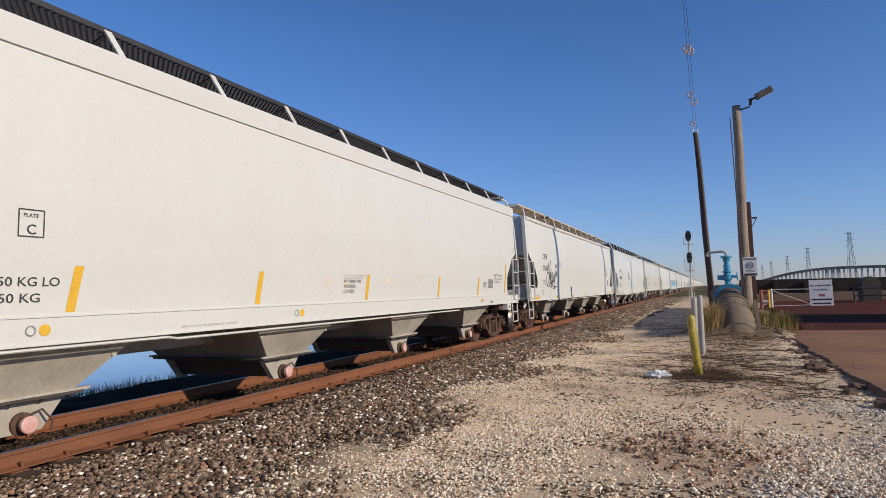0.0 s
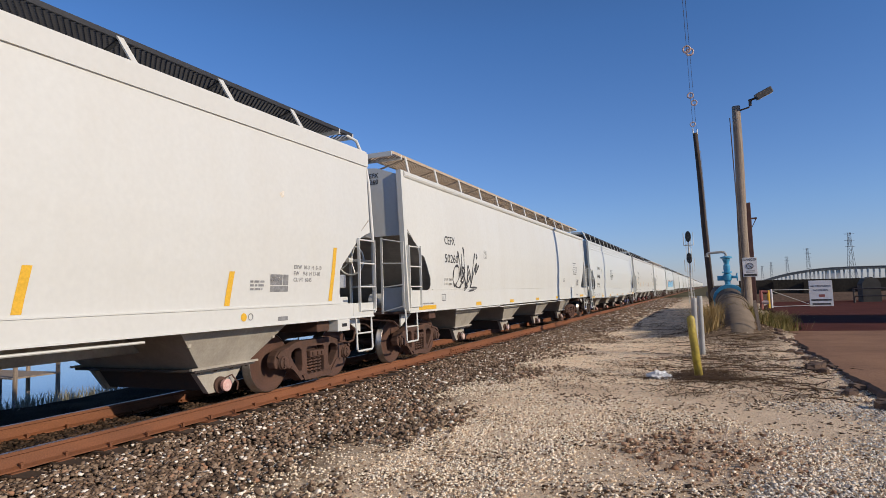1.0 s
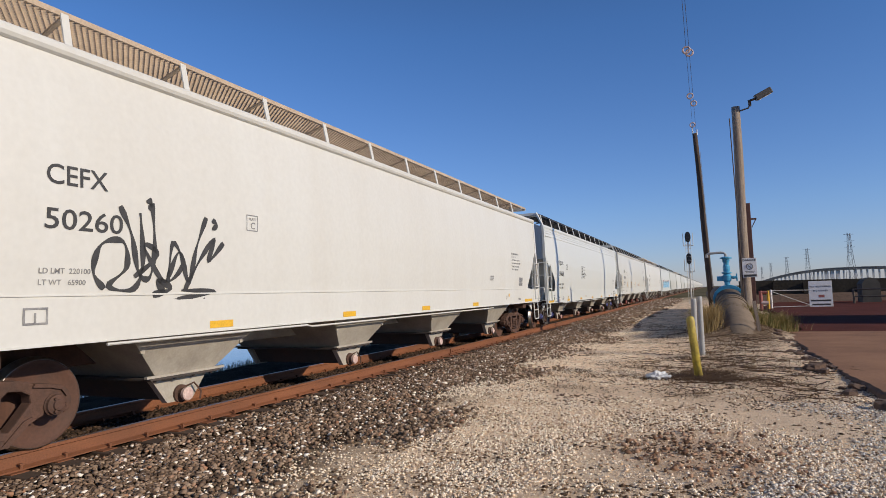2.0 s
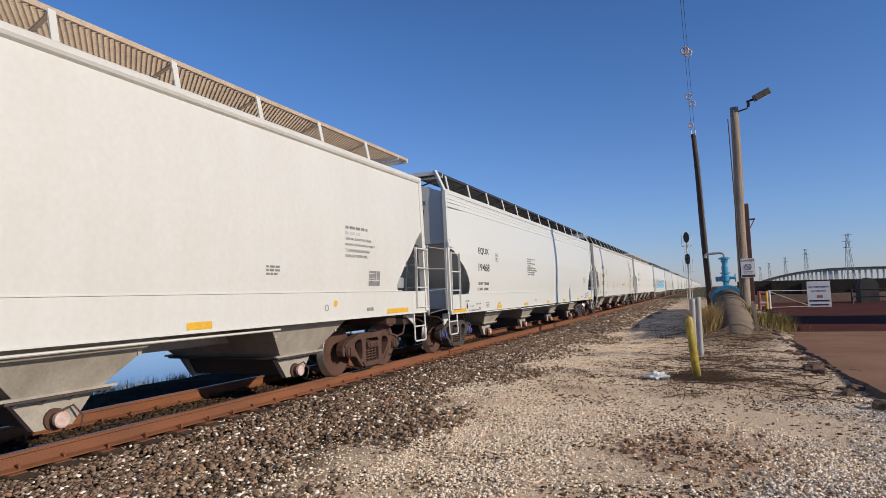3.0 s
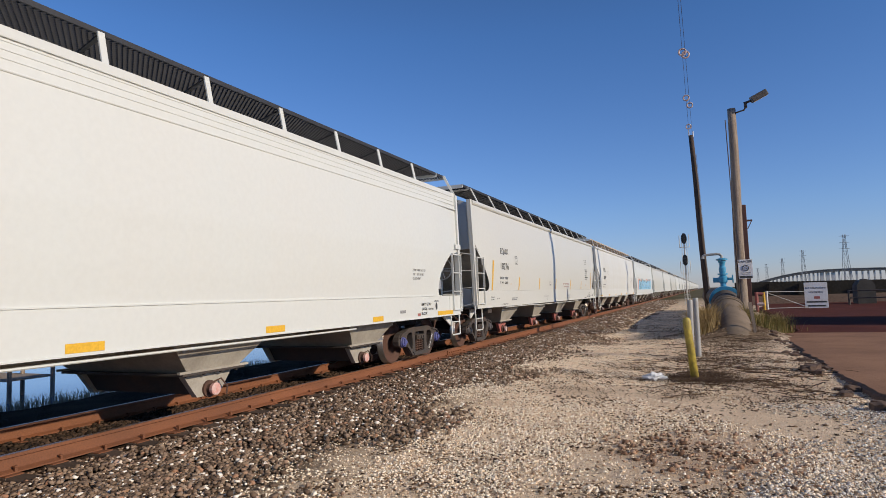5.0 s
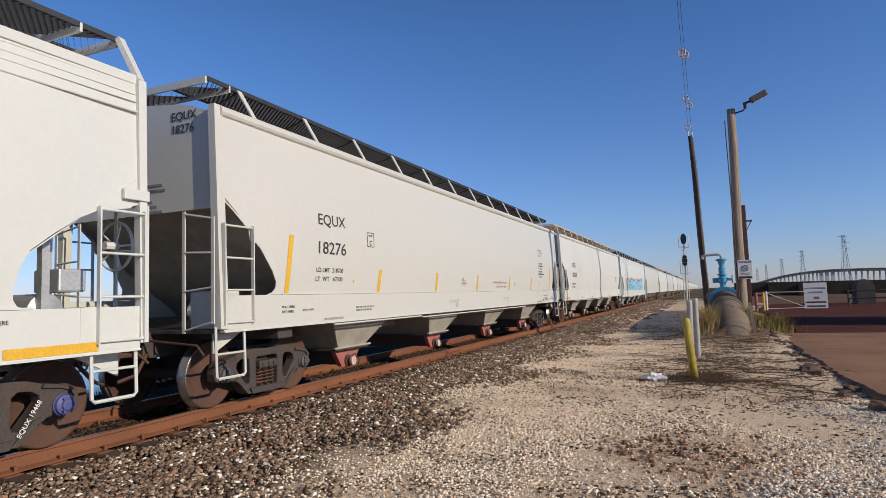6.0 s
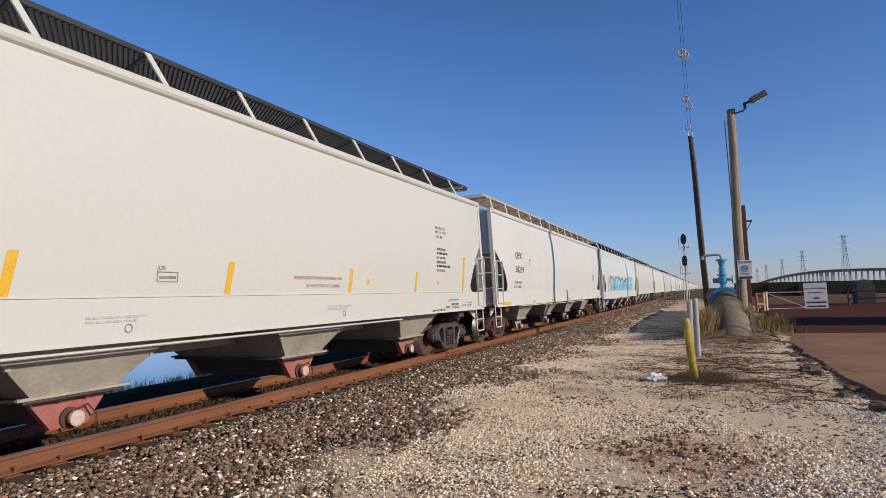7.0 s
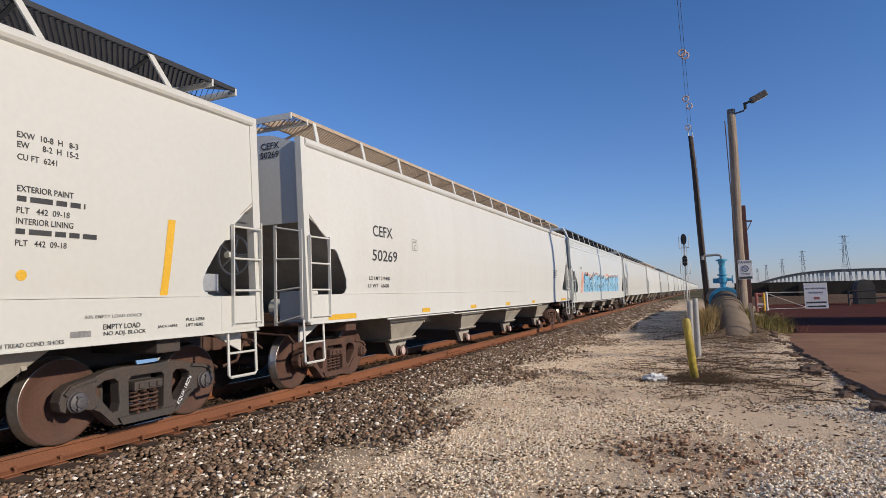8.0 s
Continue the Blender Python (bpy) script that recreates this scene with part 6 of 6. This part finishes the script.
CUBE_F = np.array([(0, 1, 3, 2), (4, 6, 7, 5), (0, 4, 5, 1), (2, 3, 7, 6), (0, 2, 6, 4), (1, 5, 7, 3)])


def stones(name, pts, size, mat_, label, flat=0.7):
    """Angular stones, each with corners of its own, strewn at the points given."""
    n = len(pts)
    rg = np.random.default_rng(len(name) * 7 + n)
    c = CUBE[None] * (1 + rg.uniform(-0.45, 0.25, (n, 8, 3)))
    c *= size[:, None, None] * 0.5 * rg.uniform(0.6, 1.25, (n, 1, 3))
    q = rg.normal(size=(n, 4))
    q /= np.linalg.norm(q, axis=1)[:, None]
    w, x, y, z = q.T
    R = np.stack([np.stack([1 - 2 * (y * y + z * z), 2 * (x * y - z * w), 2 * (x * z + y * w)], -1),
                  np.stack([2 * (x * y + z * w), 1 - 2 * (x * x + z * z), 2 * (y * z - x * w)], -1),
                  np.stack([2 * (x * z - y * w), 2 * (y * z + x * w), 1 - 2 * (x * x + y * y)], -1)], 1)
    c = np.einsum("nij,nkj->nki", R, c)
    c[:, :, 2] *= flat
    c += np.asarray(pts)[:, None, :]
    f = (CUBE_F[None] + (np.arange(n) * 8)[:, None, None]).reshape(-1)
    me = bpy.data.meshes.new(name)
    me.vertices.add(n * 8)
    me.vertices.foreach_set("co", c.reshape(-1))
    me.loops.add(len(f))
    me.loops.foreach_set("vertex_index", f)
    me.polygons.add(n * 6)
    me.polygons.foreach_set("loop_start", np.arange(0, n * 24, 4))
    me.update(calc_edges=True)
    me.validate()
    tagged(part_mesh(name, me, mat_), label, "gravel", kind="stuff")


def strew():
    rg = np.random.default_rng(11)

    def field(n, x0, x1, y0, y1, near_power, lift, keep):
        u = rg.uniform(0, 1, n)
        ys = y0 + (y1 - y0) * u ** near_power
        xs = rg.uniform(x0, x1, n)
        out = []
        for x, y in zip(xs, ys):
            if rg.uniform() < keep(x, y):
                out.append((x, y, ground_z(x, y) + lift(x, y)))
        return np.array(out)

    def edge(x, y):
        return max(0.0, min(1.0, (-3.05 + 1.3 * noise.noise((x * 0.9, y * 0.5, 5)) - x) / 1.5))
    def behind(n, x0, x1, y0, y1, keep):
        out = [(x, y, ground_z(x, y) + 0.012) for x, y in zip(rg.uniform(x0, x1, n), y1 - (y1 - y0) * rg.uniform(0, 1, n) ** 1.6) if rg.uniform() < keep(x, y)]
        return np.array(out)
    p = behind(9000, -6.47, -2.6, -8, 2.2, edge)
    stones("near_ballast", p, rg.uniform(0.035, 0.07, len(p)), BALLAST, "angular grey-brown ballast stones beside the rails")
    p = behind(9000, -4.4, 2.4, -6, 3.3, lambda x, y: 1 - 0.8 * edge(x, y))
    stones("loose_gravel", p, rg.uniform(0.012, 0.03, len(p)), GRAVEL, "loose pale crushed shell gravel")
    p = field(60000, -6.47, -2.2, 2.2, 30, 1.75, lambda x, y: 0.012 + rg.uniform(0, 0.025) + (0.03 if -6.0 < x < -5.6 else -0.02 if x < -6.0 else 0), lambda x, y: edge(x, y) * (0.5 if x < -6.05 else 1))
    stones("ballast", p, rg.uniform(0.024, 0.054, len(p)), BALLAST, "angular grey-brown railway ballast stones")
    # stones between the rails, with the cars' shade partly in their colour
    p = field(16000, -8.0, -6.62, 2.2, 30, 1.7, lambda x, y: 0.02 + rg.uniform(0, 0.02), lambda x, y: 0.9)
    stones("track_ballast", p, rg.uniform(0.035, 0.07, len(p)), OILY_SHADED, "oily ballast stones between the rails, darkened for the shade under the cars")
    p = field(14000, -6.47, -2.8, 30, 90, 1.5, lambda x, y: 0.03, lambda x, y: edge(x, y))
    stones("far_ballast", p, rg.uniform(0.08, 0.15, len(p)), BALLAST, "ballast stones along the track", 0.4)

    def shell(x, y):
        k = 0.30 + 1.5 * noise.noise((x * 0.75, y * 0.6, 8)) + 0.9 * noise.noise((x * 2.6, y * 2.2, 18))
        bare = 0.12 if abs(y - 9.0 + 0.45 * x + 0.5 * math.sin(x * 2.1)) < 0.55 and x > -2.4 else 1.0
        if (x + 0.1) ** 2 + ((y - 6.4) * 0.75) ** 2 < 0.7:
            bare = 0.35
        return bare * max(0.16, min(1, k + (0.25 if x < -1.2 else 0))) * (1 - 0.80 * edge(x, y)) * (0.15 if ((x - 0.7) * 0.75) ** 2 + ((y - 21.6) * 0.33) ** 2 < 1.2 else 1)
    p = field(300000, -4.6, 2.1, 3.0, 24, 1.9, lambda x, y: 0.005 + rg.uniform(0, 0.011), shell)
    stones("gravel", p, 0.006 + 0.019 * rg.uniform(0, 1, len(p)) ** 2.0, GRAVEL, "pale crushed shell gravel", 0.65)
    p = field(2200, -1.6, 1.3, 4.6, 8.2, 1.2, lambda x, y: 0.004 + rg.uniform(0, 0.012),
              lambda x, y: max(0, min(1, 1.25 - (x + 0.1) ** 2 * 1.1 - ((y - 6.4) * 0.75) ** 2 * 1.2 + 1.1 * noise.noise((x * 2, y * 2, 51)))))
    stones("earth_clods", p, 0.010 + 0.040 * rg.uniform(0, 1, len(p)) ** 2.5, EARTH, "reddish brown earth clods and chips on the gravel", 0.7)
    p = field(26000, 0.2, 2.6, 2.8, 9.5, 1.3, lambda x, y: 0.006 + rg.uniform(0, 0.008),
              lambda x, y: max(0, min(1, 0.25 + 1.4 * noise.noise((x * 0.8, y * 0.7, 41)) + (x - 0.9) * 0.5 - max(0, y - 6) * 0.12)))
    stones("grey_gravel", p, 0.007 + 0.021 * rg.uniform(0, 1, len(p)) ** 1.6, GREYGRAVEL, "grey and white crushed gravel near the road slab")


strew()


def debris():
    rg = np.random.default_rng(17)
    out = []
    for x, y in zip(rg.uniform(-3.4, 1.9, 40000), 3.4 + 24 * rg.uniform(0, 1, 40000) ** 1.4):
        k = 0.26 + 2.0 * noise.noise((x * 0.8, y * 1.3, 21)) + 0.7 * noise.noise((x * 2.4, y * 3.1, 27)) + (0.12 if 9.5 < y < 20 and x > -1.2 else 0)
        if rg.uniform() < k:
            out.append((x, y, ground_z(x, y) + 0.004))
    stones("dry_debris", np.array(out), 0.010 + 0.034 * rg.uniform(0, 1, len(out)) ** 2.2, DEADVINE, "brown leaf crumbs and dark chips on the gravel", 0.35)


debris()


def far_gravel():
    rg = np.random.default_rng(23)
    out = []
    for x, y in zip(rg.uniform(-4.2, 2.4, 16000), 23 + 30 * rg.uniform(0, 1, 16000) ** 1.4):
        if rg.uniform() < 0.45 + 0.9 * noise.noise((x * 0.5, y * 0.4, 31)):
            out.append((x, y, ground_z(x, y) + 0.004))
    stones("far_gravel", np.array(out), rg.uniform(0.02, 0.05, len(out)), GRAVEL, "pale crushed gravel farther along the track", 0.5)


far_gravel()


def blades(name, spots, n, h, spread, w, mat_, label, category, droop=0.5):
    """Thin bent blades in tufts."""
    rg = random.Random(len(name) + n)
    vs, fs = [], []
    for sx, sy, sz, k in spots:
        for _ in range(int(n * k)):
            a = rg.uniform(0, 2 * math.pi)
            r = abs(rg.gauss(0, spread))
            bx, by = sx + r * math.cos(a), sy + r * math.sin(a)
            hh = h * rg.uniform(0.5, 1.15) * (0.6 + 0.4 * k)
            b = rg.uniform(0, 2 * math.pi)
            dx, dy = math.cos(b), math.sin(b)
            bend = hh * droop * rg.uniform(0.2, 1.2)
            z0 = sz if sz is not None else ground_z(bx, by)
            i = len(vs)
            for f in (0, 0.5, 1):
                ww = w * (1 - f) + 0.0008
                px, py, pz = bx + dx * bend * f * f, by + dy * bend * f * f, z0 - 0.02 + hh * f * (1 - 0.25 * f * droop)
                vs += [(px - dy * ww, py + dx * ww, pz), (px + dy * ww, py - dx * ww, pz)]
            fs += [(i, i + 1, i + 3, i + 2), (i + 2, i + 3, i + 5, i + 4)]
    me = bpy.data.meshes.new(name)
    me.from_pydata(vs, [], fs)
    tagged(part_mesh(name, me, mat_), label, category, kind="stuff")


def make_weeds():
    rg = random.Random(3)
    sp = [(-0.12 + rg.uniform(-0.3, 0.25), 20.9 + rg.uniform(-1.0, 1.6), None, rg.uniform(0.5, 1)) for _ in range(22)]
    blades("straw_tuft", sp, 170, 0.85, 0.17, 0.007, STRAW, "dry straw-coloured grass beside the pipe", "grass", 0.7)
    sp = [(1.75 + rg.uniform(-0.35, 0.6), 23.4 + rg.uniform(-1.2, 1.0), None, rg.uniform(0.5, 1)) for _ in range(16)]
    sp += [(1.15 + rg.uniform(-0.15, 0.15), 22.6 + rg.uniform(-0.6, 0.5), None, rg.uniform(0.3, 0.9)) for _ in range(14)]
    blades("green_weeds", sp, 150, 0.80, 0.22, 0.010, GREENERY, "mixed green and dry weeds around the pole", "weeds", 0.8)
    sp = [(rg.uniform(-0.6, 1.7), rg.uniform(9.6, 21.0), None, rg.uniform(0.2, 0.6)) for _ in range(120)]
    for _ in range(46):
        x, y, n = rg.uniform(-3.2, 1.2), 9.5 + 16 * rg.uniform(0, 1) ** 1.3, rg.randint(2, 6)
        sp += [(x + k * 0.16 + rg.gauss(0, 0.05), y - k * 0.03 + rg.gauss(0, 0.05), None, rg.uniform(0.2, 0.5)) for k in range(n)]
    sp += [(-0.28 + rg.gauss(0.1, 0.25), 11.6 + rg.gauss(0, 0.3), None, 1.0) for _ in range(48)]
    blades("dead_grass", sp, 60, 0.20, 0.26, 0.006, DEADVINE, "flattened dead brown grass on the gravel", "grass", 2.4)
    sp = [(rg.uniform(-19.5, -16.8), rg.uniform(1, 40), None, rg.uniform(0.4, 1)) for _ in range(420)]
    blades("bank_grass", sp, 26, 0.5, 0.25, 0.012, PALEGRASS, "pale reeds and grass along the water's edge", "grass", 0.5)
    # creeping dead vines
    bm = bmesh.new()
    for _ in range(200):
        x, y = rg.gauss(0.5, 0.9), rg.uniform(9.8, 22)
        a = rg.choice((0, 3.14)) + rg.gauss(0, 0.8)
        pts = []
        for k in range(9):
            pts.append((x, y, ground_z(x, y) + 0.012 + rg.uniform(0, 0.02)))
            a += rg.uniform(-0.9, 0.9)
            x += 0.13 * math.cos(a)
            y += 0.10 * math.sin(a)
        tube(bm, pts, 0.007, 4)
    tagged(part("dead_vines", bm, DEADVINE), "dead brown creeping vines on the gravel", "vines", kind="stuff")


make_weeds()


def make_litter():
    bm = bmesh.new()
    bmesh.ops.create_icosphere(bm, subdivisions=4, radius=1)
    for v in bm.verts:
        n1 = noise.noise(v.co * 2.3) + 0.6 * noise.noise(v.co * 5.5) + 0.3 * noise.noise(v.co * 11)
        v.co = v.co * (1 + 0.45 * n1)
        v.co.x *= 0.20
        v.co.y *= 0.14
        v.co.z = max(-0.02, v.co.z * 0.11)
    ob = part("plastic_bag", bm, PLASTIC, None, "", pose(-0.9, 11.3, ground_z(-0.9, 11.3) + 0.02, 0, 0, 20))
    tagged(ob, "crumpled pale plastic bag lying on the gravel", "litter")
    ob = thing("wooden_stake", "leaning weathered wooden stake beside the pole", "stake", pose(1.30, 19.9, 0.05, 0, -6, 0))
    bm = bmesh.new()
    box(bm, -0.045, 0.045, -0.03, 0.03, -0.25, 1.08, 0.008)
    part("stake", bm, WOOD_POLE, ob)
    rg = random.Random(8)
    for k in range(60):
        y = rg.uniform(8.0, 21)
        x = broken_x(y) - rg.uniform(0.0, 0.35)
        r = rg.uniform(0.03, 0.12) * (1.3 if y < 13 else 0.8)
        bm = bmesh.new()
        bmesh.ops.create_cube(bm, size=1)
        bmesh.ops.subdivide_edges(bm, edges=bm.edges[:], cuts=1, use_grid_fill=True)
        for v in bm.verts:
            v.co = v.co.normalized().lerp(v.co, 0.5) * (1 + 0.5 * noise.noise(v.co * 3 + Vector((k, 0, 0))))
            v.co.z *= 0.6
            v.co *= r * 1.3
        ob = part("concrete_chunk", bm, SLABEDGE, None, "", pose(x, y, ground_z(x, y) + r * 0.2, 0, 0, rg.uniform(0, 360)))
        tagged(ob, "broken chunk of brown concrete along the slab edge", "rubble", "broken slab chunks")
    rg = random.Random(21)
    p = thing("wooden_pier", "small weathered pier with rails at the water's edge", "pier", pose(-20.6, 12.4, -1.3))
    for x in (0, -1.6, -3.2, -4.8):
        for y in (0, 1.4):
            bm = bmesh.new()
            rod(bm, (x, y, -0.8), (x, y, 1.6), 0.07, 8)
            part("pile", bm, WOOD_POLE, p)
    for y in (0, 1.4):
        for z in (1.1, 1.55):
            bm = bmesh.new()
            bar(bm, (0.2, y, z), (-5, y, z), 0.06, 0.08)
            part("rail", bm, GREYPOST, p)
    for k in range(22):
        bm = bmesh.new()
        box(bm, -0.2 - k * 0.22, -0.01 - k * 0.22, -0.1, 1.5, 0.62, 0.67)
        part("plank", bm, WOOD_POLE, p)


make_litter()


# ---------------------------------------------------------------- what moves
def motions():
    """The train runs towards the camera; its wheels roll without slipping."""
    for car, y0 in CARS:
        walk(car, [(t, pose(XC, y0 - travel(t), RT)) for t in (0, 0.5, 1, 1.5, 2, 2.5, 3, 3.5, 4, 5, 6, 7, 8)])
    for car, y0 in CARS[:8]:
        for ws in car.children:
            if ws.name.startswith("wheelset"):
                x, y, z = ws.location
                walk(ws, [(k / 15, pose(x, y, z, math.degrees((travel(k / 15) - travel(0)) / 0.457))) for k in range(121)])


motions()
